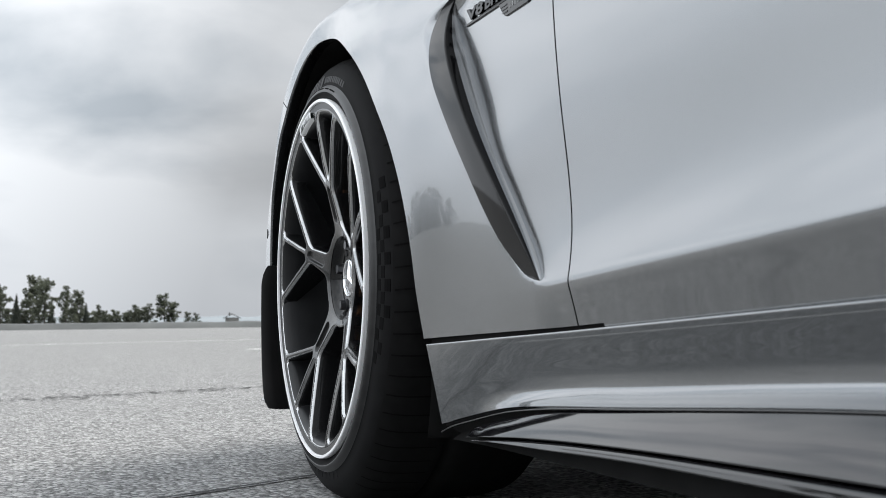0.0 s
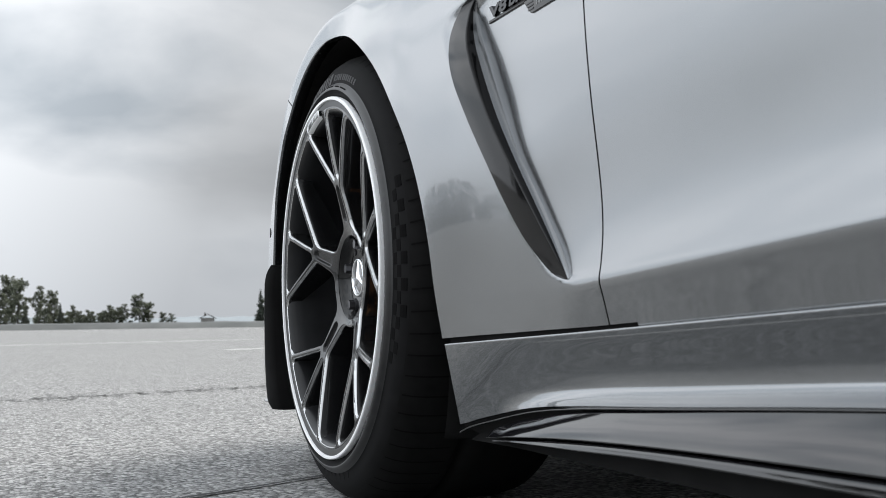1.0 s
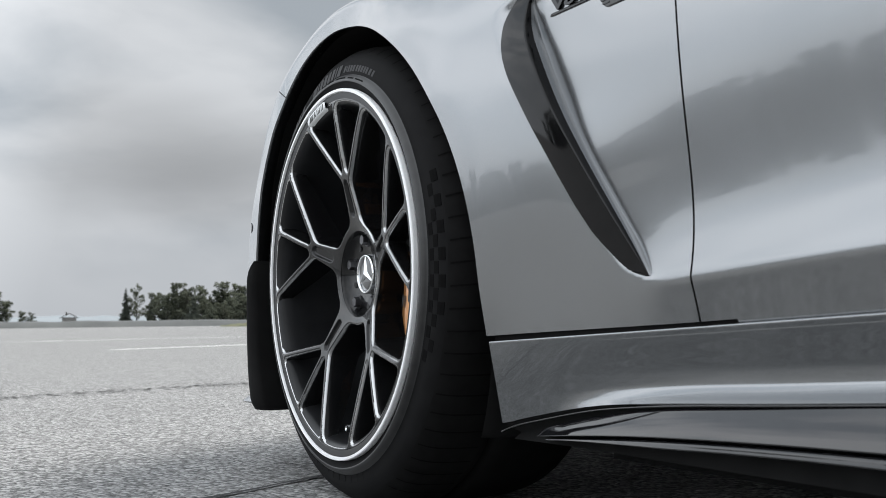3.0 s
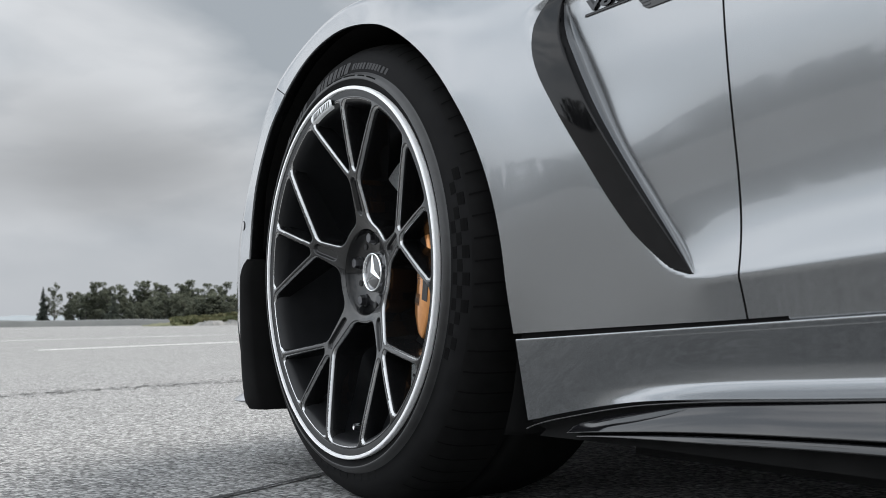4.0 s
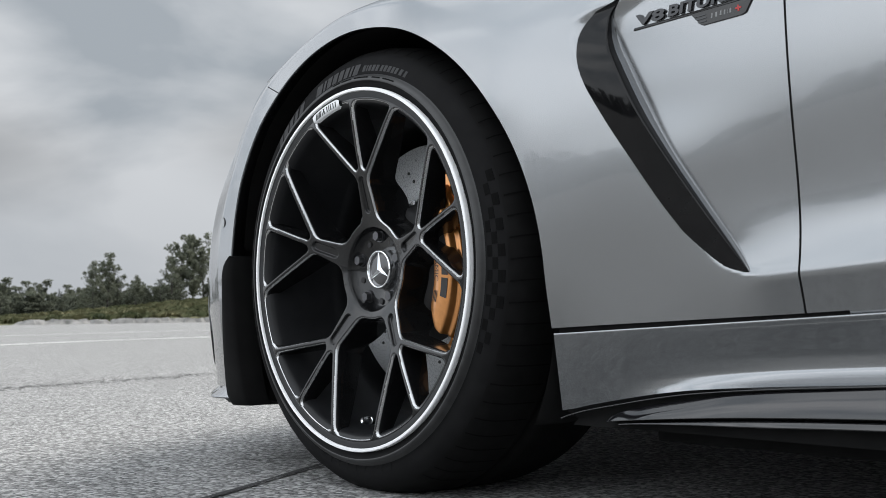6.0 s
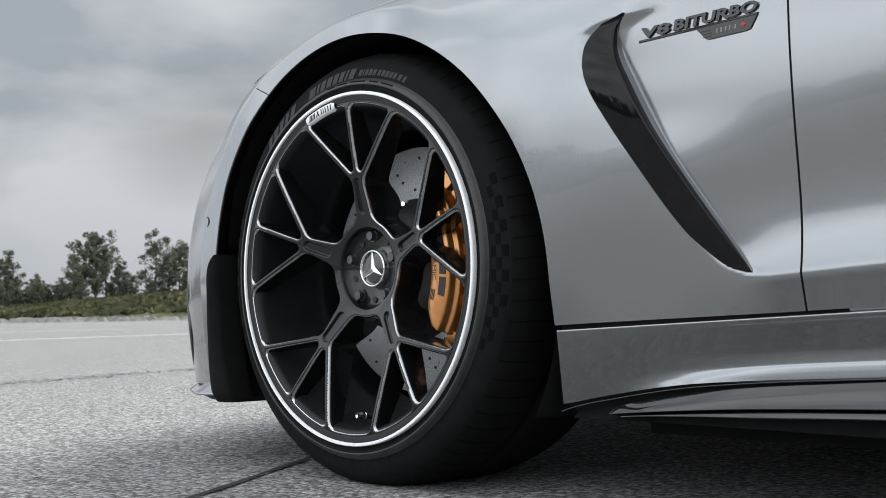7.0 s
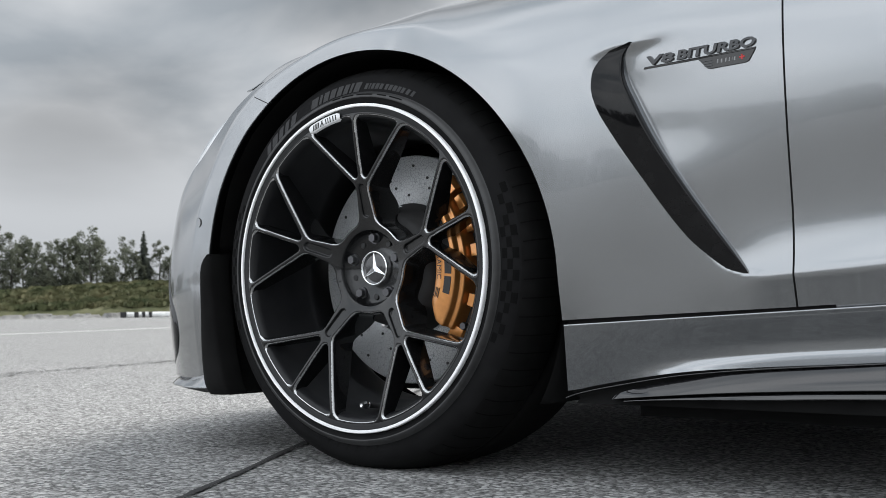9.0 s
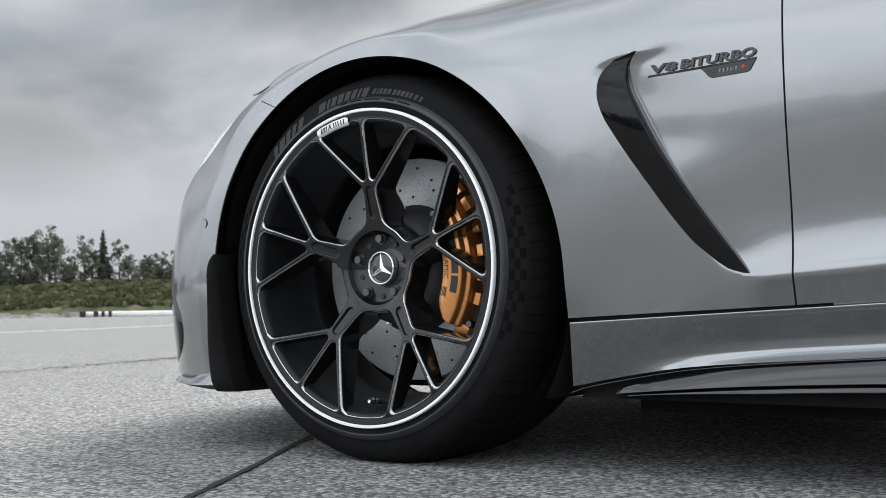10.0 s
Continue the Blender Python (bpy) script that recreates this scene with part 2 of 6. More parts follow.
vary(M_GRASS, 0.9, (0.055, 0.068, 0.026), (0.14, 0.135, 0.070), detail=8.0)
M_SCRUB = material("scrub", (0.07, 0.09, 0.03), 0.9)
vary(M_SCRUB, 0.5, (0.045, 0.062, 0.022), (0.16, 0.15, 0.075), detail=6.0)
M_VERGE = material("verge_earth", (0.16, 0.16, 0.15), 0.9)
vary(M_VERGE, 0.25, (0.075, 0.080, 0.080), (0.125, 0.130, 0.128), detail=8.0)
M_STONE = material("grey_stone", (0.2, 0.2, 0.19), 0.9)
vary(M_STONE, 1.5, (0.12, 0.12, 0.115), (0.28, 0.275, 0.265), detail=6.0)
# distance haze is mixed into the base colour of the hills
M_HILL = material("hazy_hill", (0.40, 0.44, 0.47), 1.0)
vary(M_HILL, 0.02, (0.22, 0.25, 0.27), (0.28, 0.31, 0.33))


# ---------------------------------------------------------------- mesh tools
def crisp(ob):
    """Keeps the shading of a panel from bending at its cut edges."""
    bm = bmesh.new()
    bm.from_mesh(ob.data)
    for e in bm.edges:
        if e.is_boundary:
            e.smooth = False
    bm.to_mesh(ob.data)
    bm.free()


def solid(name, verts, faces, mat, parent=None, label="", smooth=True, thick=0.0):
    me = bpy.data.meshes.new(name)
    me.from_pydata([tuple(v) for v in verts], [], faces)
    me.materials.append(mat)
    me.update()
    if smooth:
        me.polygons.foreach_set("use_smooth", [True] * len(me.polygons))
    ob = new(name, me)
    if parent is not None:
        ob.parent = parent
    if label:
        tagged(ob, label=label)
    if thick:
        s = ob.modifiers.new("thickness", "SOLIDIFY")
        s.thickness, s.offset = thick, -1.0
        crisp(ob)
    return ob


def part(name, bm, mat, parent=None, label="", smooth=False):
    me = bpy.data.meshes.new(name)
    bmesh.ops.recalc_face_normals(bm, faces=bm.faces)
    bm.to_mesh(me)
    bm.free()
    me.materials.append(mat)
    if smooth:
        me.polygons.foreach_set("use_smooth", [True] * len(me.polygons))
    ob = new(name, me)
    if parent is not None:
        ob.parent = parent
    if label:
        tagged(ob, label=label)
    return ob


def soften(ob, width, segments=2, angle=35):
    b = ob.modifiers.new("edges", "BEVEL")
    b.width, b.segments, b.limit_method, b.angle_limit = width, segments, "ANGLE", radians(angle)
    b.harden_normals = False
    return ob


def grid(rows, close=False):
    """Vertices and quads of a sheet from rows of points; close joins the last row to the first."""
    n, m = len(rows), len(rows[0])
    verts = [p for r in rows for p in r]
    faces = []
    for i in range(n if close else n - 1):
        a, b = i * m, ((i + 1) % n) * m
        for j in range(m - 1):
            faces.append((a + j, b + j, b + j + 1, a + j + 1))
    return verts, faces


def tube(points, radius, sides=8):
    """A round bar along points."""
    rows = []
    pts = [Vector(p) for p in points]
    for i, p in enumerate(pts):
        d = (pts[min(i + 1, len(pts) - 1)] - pts[max(i - 1, 0)]).normalized()
        a = d.orthogonal().normalized() if i == 0 else (a - a.dot(d) * d).normalized()
        b = d.cross(a)
        r = radius[i] if isinstance(radius, (list, tuple)) else radius
        rows.append([p + (a * math.cos(2 * math.pi * k / sides) + b * math.sin(2 * math.pi * k / sides)) * r for k in range(sides + 1)])
    v, f = grid(rows)
    return v, f + [tuple(range(sides - 1, -1, -1)), tuple(range(len(v) - sides - 1, len(v) - 1))]


def joined(*sheets):
    verts, faces = [], []
    for v, f in sheets:
        k = len(verts)
        verts += list(v)
        faces += [tuple(i + k for i in q) for q in f]
    return verts, faces


def box(x0, x1, y0, y1, z0, z1):
    v = [(x, y, z) for x in (x0, x1) for y in (y0, y1) for z in (z0, z1)]
    return v, [(0, 1, 3, 2), (4, 6, 7, 5), (0, 4, 5, 1), (2, 3, 7, 6), (0, 2, 6, 4), (1, 5, 7, 3)]


def pchip(xs, ys, x):
    """A smooth curve through knots that does not overshoot; straight on past its ends."""
    xs, ys, x = np.asarray(xs, float), np.asarray(ys, float), np.asarray(x, float)
    h, d = np.diff(xs), np.diff(ys) / np.diff(xs)
    m = np.zeros(len(xs))
    m[0], m[-1] = d[0], d[-1]
    for i in range(1, len(xs) - 1):
        if d[i - 1] * d[i] > 0:
            w1, w2 = 2 * h[i] + h[i - 1], h[i] + 2 * h[i - 1]
            m[i] = (w1 + w2) / (w1 / d[i - 1] + w2 / d[i])
    k = np.clip(np.searchsorted(xs, x) - 1, 0, len(xs) - 2)
    t = (x - xs[k]) / h[k]
    c = np.clip(t, 0, 1)
    y = (2 * c**3 - 3 * c**2 + 1) * ys[k] + (c**3 - 2 * c**2 + c) * h[k] * m[k] + (-2 * c**3 + 3 * c**2) * ys[k + 1] + (c**3 - c**2) * h[k] * m[k + 1]
    return y + np.where(t < 0, t * h[k] * m[k], 0) + np.where(t > 1, (t - 1) * h[k] * m[k + 1], 0)


def smoothstep(a, b, x):
    t = np.clip((np.asarray(x, float) - a) / (b - a), 0, 1)
    return t * t * (3 - 2 * t)


def revolve(profile, cx, cz, steps=128, flat=None):
    """A ring about the wheel's axle from a profile of (radius, y)."""
    rows = []
    for i in range(steps):
        a = 2 * math.pi * i / steps
        row = []
        for r, y in profile:
            p = Vector((cx + r * math.cos(a), y, cz + r * math.sin(a)))
            if flat is not None and p.z < flat:
                p.z = flat
            row.append(p)
        rows.append(row)
    return grid(rows, close=True)


# ---------------------------------------------------------------- ground
def make_ground():
    nt = M_ASPHALT.node_tree
    b = nt.nodes["Principled BSDF"]
    co = nt.nodes.new("ShaderNodeTexCoord")
    wide = nt.nodes.new("ShaderNodeTexNoise")
    wide.inputs["Scale"].default_value = 0.8
    wide.inputs["Detail"].default_value = 6.0
    nt.links.new(co.outputs["Object"], wide.inputs["Vector"])
    tone = nt.nodes.new("ShaderNodeMapRange")
    tone.inputs["To Min"].default_value, tone.inputs["To Max"].default_value = 0.85, 1.03
    nt.links.new(wide.outputs["Fac"], tone.inputs["Value"])
    warp = nt.nodes.new("ShaderNodeTexNoise")          # uneven spacing of the stones
    warp.inputs["Scale"].default_value = 60.0
    nt.links.new(co.outputs["Object"], warp.inputs["Vector"])
    shift = nt.nodes.new("ShaderNodeVectorMath")
    shift.operation = "MULTIPLY_ADD"
    shift.inputs[1].default_value = (0.012, 0.012, 0.012)
    nt.links.new(warp.outputs["Color"], shift.inputs[0])
    nt.links.new(co.outputs["Object"], shift.inputs[2])
    colour, height = None, None
    for scale, low, high in ((110.0, 0.02, 0.76), (250.0, 0.03, 0.60)):
        grit = nt.nodes.new("ShaderNodeTexVoronoi")
        grit.inputs["Scale"].default_value = scale
        nt.links.new(shift.outputs["Vector"], grit.inputs["Vector"])
        gap = nt.nodes.new("ShaderNodeMapRange")          # tar between the stones
        gap.inputs["From Min"].default_value, gap.inputs["From Max"].default_value = 0.42, 0.72
        gap.inputs["To Min"].default_value, gap.inputs["To Max"].default_value = 1.0, 0.22
        nt.links.new(grit.outputs["Distance"], gap.inputs["Value"])
        stone = nt.nodes.new("ShaderNodeValToRGB")
        stone.color_ramp.elements[0].position, stone.color_ramp.elements[1].position = 0.10, 0.95
        stone.color_ramp.elements[0].color, stone.color_ramp.elements[1].color = (low, low, low, 1), (high, high, high * 0.985, 1)
        nt.links.new(grit.outputs["Color"], stone.inputs["Fac"])
        lit = nt.nodes.new("ShaderNodeVectorMath")
        lit.operation = "SCALE"
        nt.links.new(stone.outputs["Color"], lit.inputs[0])
        nt.links.new(gap.outputs["Result"], lit.inputs["Scale"])
        if colour is None:
            colour, height = lit.outputs["Vector"], grit.outputs["Distance"]
        else:
            mix = nt.nodes.new("ShaderNodeMix")
            mix.data_type = "RGBA"
            mix.inputs["Factor"].default_value = 0.36
            nt.links.new(colour, mix.inputs["A"])
            nt.links.new(lit.outputs["Vector"], mix.inputs["B"])
            colour = mix.outputs["Result"]
    mul = nt.nodes.new("ShaderNodeVectorMath")
    mul.operation = "SCALE"
    nt.links.new(colour, mul.inputs[0])
    nt.links.new(tone.outputs["Result"], mul.inputs["Scale"])
    nt.links.new(mul.outputs["Vector"], b.inputs["Base Color"])
    bump = nt.nodes.new("ShaderNodeBump")
    bump.inputs["Strength"].default_value = 0.5
    bump.inputs["Distance"].default_value = 0.003
    nt.links.new(height, bump.inputs["Height"])
    bump.invert = True
    nt.links.new(bump.outputs["Normal"], b.inputs["Normal"])
    r = 3000.0
    g = solid("ground", [(-r, -r, 0), (r, -r, 0), (r, r, 0), (-r, r, 0)], [(0, 1, 2, 3)], M_ASPHALT, smooth=False)
    tagged(g, "wide pale grey airfield asphalt with coarse worn grit", "ground", kind="structure")


make_ground()


def ground_strip(name, points, width, mat, label, wobble=0.0, seed=1):
    rng = random.Random(seed)
    rows = []
    pts = [Vector((*p, 0.003)) for p in points]
    fine = []
    for a, b in zip(pts, pts[1:]):
        n = max(2, int((b - a).length / 0.05)) if wobble else 2
        fine += [a.lerp(b, i / n) for i in range(n)]
    fine.append(pts[-1])
    for i, p in enumerate(fine):
        d = (fine[min(i + 1, len(fine) - 1)] - fine[max(i - 1, 0)]).normalized()
        s = Vector((-d.y, d.x, 0))
        c = p + s * rng.uniform(-wobble, wobble)
        h = width / 2 * (1 + (rng.uniform(-0.35, 0.35) if wobble else 0))
        rows.append([c + s * h, c - s * h])
    v, f = grid(rows)
    ob = solid(name, v, f, mat, smooth=False)
    return tagged(ob, label, name.replace("_", " "), kind="structure")


ground_strip("pavement_joint", [(0.9, -2.1), (0.0, -0.45), (-0.13, -0.215), (-0.36, 0.17), (-1.2, 1.6)], 0.012, M_JOINT, "thin dark filled joint in the asphalt by the wheel", 0.0018)
def make_seam():
    """A worn seam: crumbled dark pits along a line across the asphalt."""
    rng = random.Random(5)
    pts = [Vector((*p, 0.0025)) for p in ((-2.2, -2.3), (-2.84, -0.56), (-3.2, 0.4), (-3.55, 1.45), (-4.0, 2.9), (-5.6, 7.6))]
    v, f = [], []
    for a, b in zip(pts, pts[1:]):
        d = (b - a).normalized()
        side = Vector((-d.y, d.x, 0))
        for _ in range(int((b - a).length * 260)):
            c = a.lerp(b, rng.random()) + side * (rng.gauss(0, 0.045) if rng.random() < 0.6 else rng.gauss(0, 0.13))
            r = rng.uniform(0.004, 0.013)
            k, n = len(v), rng.randint(5, 7)
            for i in range(n):
                t = 2 * math.pi * i / n
                v.append(c + Vector((math.cos(t) * r * rng.uniform(0.6, 1.5), math.sin(t) * r * rng.uniform(0.6, 1.5), 0)))
            f.append(tuple(range(k, k + n)))
    ob = solid("pavement_seam", v, f, M_SEAM, smooth=False)
    tagged(ob, "rough worn seam of dark pits across the asphalt", "seam", kind="stuff")


make_seam()
ground_strip("lane_marking", [(-10.9, 1.85), (-13.0, 4.9), (-15.3, 10.6), (-18.5, 16.8)], 0.12, M_LINE, "faded white painted line on the asphalt")
ground_strip("lane_marking", [(-15.5, -4.5), (-17.2, -0.76), (-18.7, 2.4), (-24.0, 13.0)], 0.12, M_LINE, "faded white painted line on the asphalt")

# ---------------------------------------------------------------- the car: body surface
car = new("car")
tagged(car, "silver metallic sports coupe with black alloy wheels parked on asphalt", "car")

ARCH_X, ARCH_Z, ARCH_R = 0.0, 0.3275, 0.3855
SEAM_X = 0.7365

# section stations along the car: (height, outboard place) from below to above
FENDER = {}
FENDER[-0.42] = [(0.24, -0.049), (0.38, -0.051), (0.50, -0.053), (0.57, -0.049), (0.62, -0.036), (0.648, -0.018), (0.668, 0.01), (0.69, 0.07), (0.72, 0.15)]
FENDER[-0.30] = [(0.38, -0.060), (0.58, -0.067), (0.63, -0.063), (0.664, -0.052), (0.695, -0.034), (0.706, -0.010), (0.715, 0.05), (0.728, 0.13), (0.74, 0.22)]
FENDER[-0.15] = [(0.38, -0.060), (0.62, -0.068), (0.668, -0.066), (0.700, -0.055), (0.732, -0.040), (0.744, -0.026), (0.752, 0.010), (0.763, 0.08), (0.777, 0.17)]
FENDER[0.00] = [(0.38, -0.060), (0.65, -0.068), (0.706, -0.066), (0.732, -0.057), (0.757, -0.044), (0.770, -0.028), (0.780, 0.015), (0.80, 0.08), (0.83, 0.16)]
FENDER[0.10] = [(0.38, -0.058), (0.64, -0.066), (0.695, -0.064), (0.730, -0.055), (0.758, -0.040), (0.773, -0.020), (0.784, 0.016), (0.802, 0.07), (0.83, 0.15)]
FENDER[0.20] = [(0.38, -0.055), (0.60, -0.061), (0.655, -0.061), (0.705, -0.054), (0.742, -0.038), (0.765, -0.017), (0.782, 0.012), (0.80, 0.05), (0.83, 0.13)]
FENDER[0.30] = [(0.30, -0.038), (0.50, -0.051), (0.566, -0.0555), (0.64, -0.0545), (0.70, -0.046), (0.74, -0.031), (0.77, -0.007), (0.80, 0.04), (0.83, 0.115)]
FENDER[0.386] = [(0.243, -0.013), (0.33, -0.0285), (0.45, -0.0375), (0.53, -0.0410), (0.61, -0.0415), (0.67, -0.0370), (0.72, -0.027), (0.77, 0.000), (0.80, 0.036), (0.83, 0.105)]
FENDER[0.45] = [(0.25, -0.006), (0.31, -0.012), (0.40, -0.0205), (0.48, -0.0255), (0.57, -0.0285), (0.64, -0.0275), (0.70, -0.0215), (0.74, -0.010), (0.77, 0.008), (0.80, 0.036), (0.83, 0.095)]
FENDER[0.53] = [(0.25, 0.006), (0.31, 0.000), (0.40, -0.009), (0.48, -0.015), (0.57, -0.018), (0.64, -0.0175), (0.70, -0.012), (0.74, -0.002), (0.77, 0.012), (0.80, 0.035), (0.83, 0.08)]
FENDER[0.60] = [(0.25, 0.014), (0.31, 0.007), (0.40, -0.001), (0.48, -0.005), (0.57, -0.009), (0.64, -0.010), (0.70, -0.006), (0.74, 0.002), (0.77, 0.013), (0.80, 0.031), (0.83, 0.068)]
FENDER[0.67] = [(0.25, 0.021), (0.31, 0.013), (0.40, 0.011), (0.48, 0.007), (0.57, -0.001), (0.64, -0.004), (0.70, -0.001), (0.74, 0.006), (0.77, 0.015), (0.80, 0.030), (0.83, 0.060)]
DOOR = [(0.25, 0.0290), (0.275, 0.0240), (0.298, 0.0175), (0.310, 0.0148), (0.322, 0.0168), (0.345, 0.0210), (0.37, 0.0226), (0.40, 0.0212), (0.43, 0.0185), (0.46, 0.0150), (0.50, 0.0105),
        (0.53, 0.0080), (0.56, 0.0062), (0.60, 0.0048), (0.64, 0.0050), (0.68, 0.0072), (0.72, 0.0120), (0.76, 0.0200), (0.80, 0.0340), (0.83, 0.0560)]
VENT_Z = [0.300, 0.3125, 0.318, 0.3255, 0.345, 0.391, 0.450, 0.512, 0.576, 0.599, 0.617, 0.636, 0.646, 0.6575, 0.700]
VENT_OUT = [0.684, 0.668, 0.648, 0.628, 0.6075, 0.570, 0.530, 0.4895, 0.4530, 0.4430, 0.4425, 0.4530, 0.4740, 0.5140, 0.540]
VENT_IN = [0.684, 0.6745, 0.671, 0.666, 0.653, 0.6215, 0.5835, 0.5470, 0.5165, 0.5065, 0.5025, 0.5020, 0.5060, 0.5170, 0.560]


GX, GZ = np.arange(-0.43, 1.96, 0.006), np.arange(0.19, 0.851, 0.003)


def iron(A, sx, sz):
    """Smooths a field over the flank by sx, sz metres."""
    for axis, sig in ((0, sx / 0.006), (1, sz / 0.003)):
        n = int(3 * sig) + 1
        k = np.exp(-0.5 * (np.arange(-n, n + 1) / sig) ** 2)
        k /= k.sum()
        lo = np.take(A, [0], axis) - (np.take(A, [1], axis) - np.take(A, [0], axis)) * (np.arange(n, 0, -1).reshape((-1, 1) if axis == 0 else (1, -1)))
        hi = np.take(A, [-1], axis) + (np.take(A, [-1], axis) - np.take(A, [-2], axis)) * (np.arange(1, n + 1).reshape((-1, 1) if axis == 0 else (1, -1)))
        P = np.concatenate((lo, A, hi), axis)
        A = sum(k[m] * np.take(P, range(m, m + A.shape[axis]), axis) for m in range(2 * n + 1))
    return A


def sample(A, x, z):
    """Cubic reading of a field."""
    fx, fz = (x - GX[0]) / 0.006, (z - GZ[0]) / 0.003
    i, j = int(min(max(math.floor(fx), 1), len(GX) - 3)), int(min(max(math.floor(fz), 1), len(GZ) - 3))
    u, w = fx - i, fz - j

    def wts(t):
        return np.array([-0.5 * t + t * t - 0.5 * t**3, 1 - 2.5 * t * t + 1.5 * t**3, 0.5 * t + 2 * t * t - 1.5 * t**3, -0.5 * t * t + 0.5 * t**3])
    if not (-0.01 <= u <= 1.01 and -0.01 <= w <= 1.01):
        u, w = min(max(u, 0.0), 1.0), min(max(w, 0.0), 1.0)
    return float(wts(u) @ A[i - 1:i + 3, j - 1:j + 3] @ wts(w))


FLANGE = 0.048                    # width of the flat band round the arch


def front_y(x, z):
    """The bumper corner ahead of the wheel: a flat band round the arch, then turning inboard."""
    x, z = np.asarray(x, float), np.asarray(z, float)
    up = np.maximum(z - ARCH_Z, 0.0)
    rho = np.hypot(x - ARCH_X, up) - ARCH_R
    ang = np.degrees(np.arctan2(up, x - ARCH_X))
    a = ang.ravel()
    edge = pchip([70, 110, 122, 135, 150, 160, 170, 180], [-0.0585, -0.0585, -0.0570, -0.0525, -0.0505, -0.0520, -0.0525, -0.0505], a).reshape(ang.shape)
    slope = pchip([70, 90, 105, 114, 121, 128, 135, 150, 156, 163, 175, 180], [2.2, 3.0, 3.0, 2.0, 1.15, 0.75, 0.65, 0.55, 0.45, 0.34, 0.26, 0.24], a).reshape(ang.shape)
    slant = pchip([70, 110, 124, 135, 150, 160, 170, 180], [-0.02, -0.02, 0.04, 0.15, 0.17, 0.09, 0.04, 0.06], a).reshape(ang.shape)
    band = pchip([60, 80, 88, 97, 105, 114, 121, 128, 136, 180], [0.047, 0.0405, 0.0350, 0.0315, 0.0305, 0.0320, 0.0365, 0.0420, 0.0480, 0.0480], a).reshape(ang.shape)
    q = rho - band
    soft = 0.0022
    turn = soft * np.logaddexp(0.0, q / soft)
    low = pchip([0.12, 0.16, 0.215, 0.30, 0.34], [0.018, 0.017, 0.009, 0.001, 0.0], np.minimum(z, 0.34).ravel()).reshape(z.shape)
    return edge + slant * (q - turn) + slope * turn + 0.75 * np.maximum(q, 0) ** 2 * smoothstep(145, 160, ang) + low + 1.5 * np.maximum(-0.5 - x, 0) ** 2


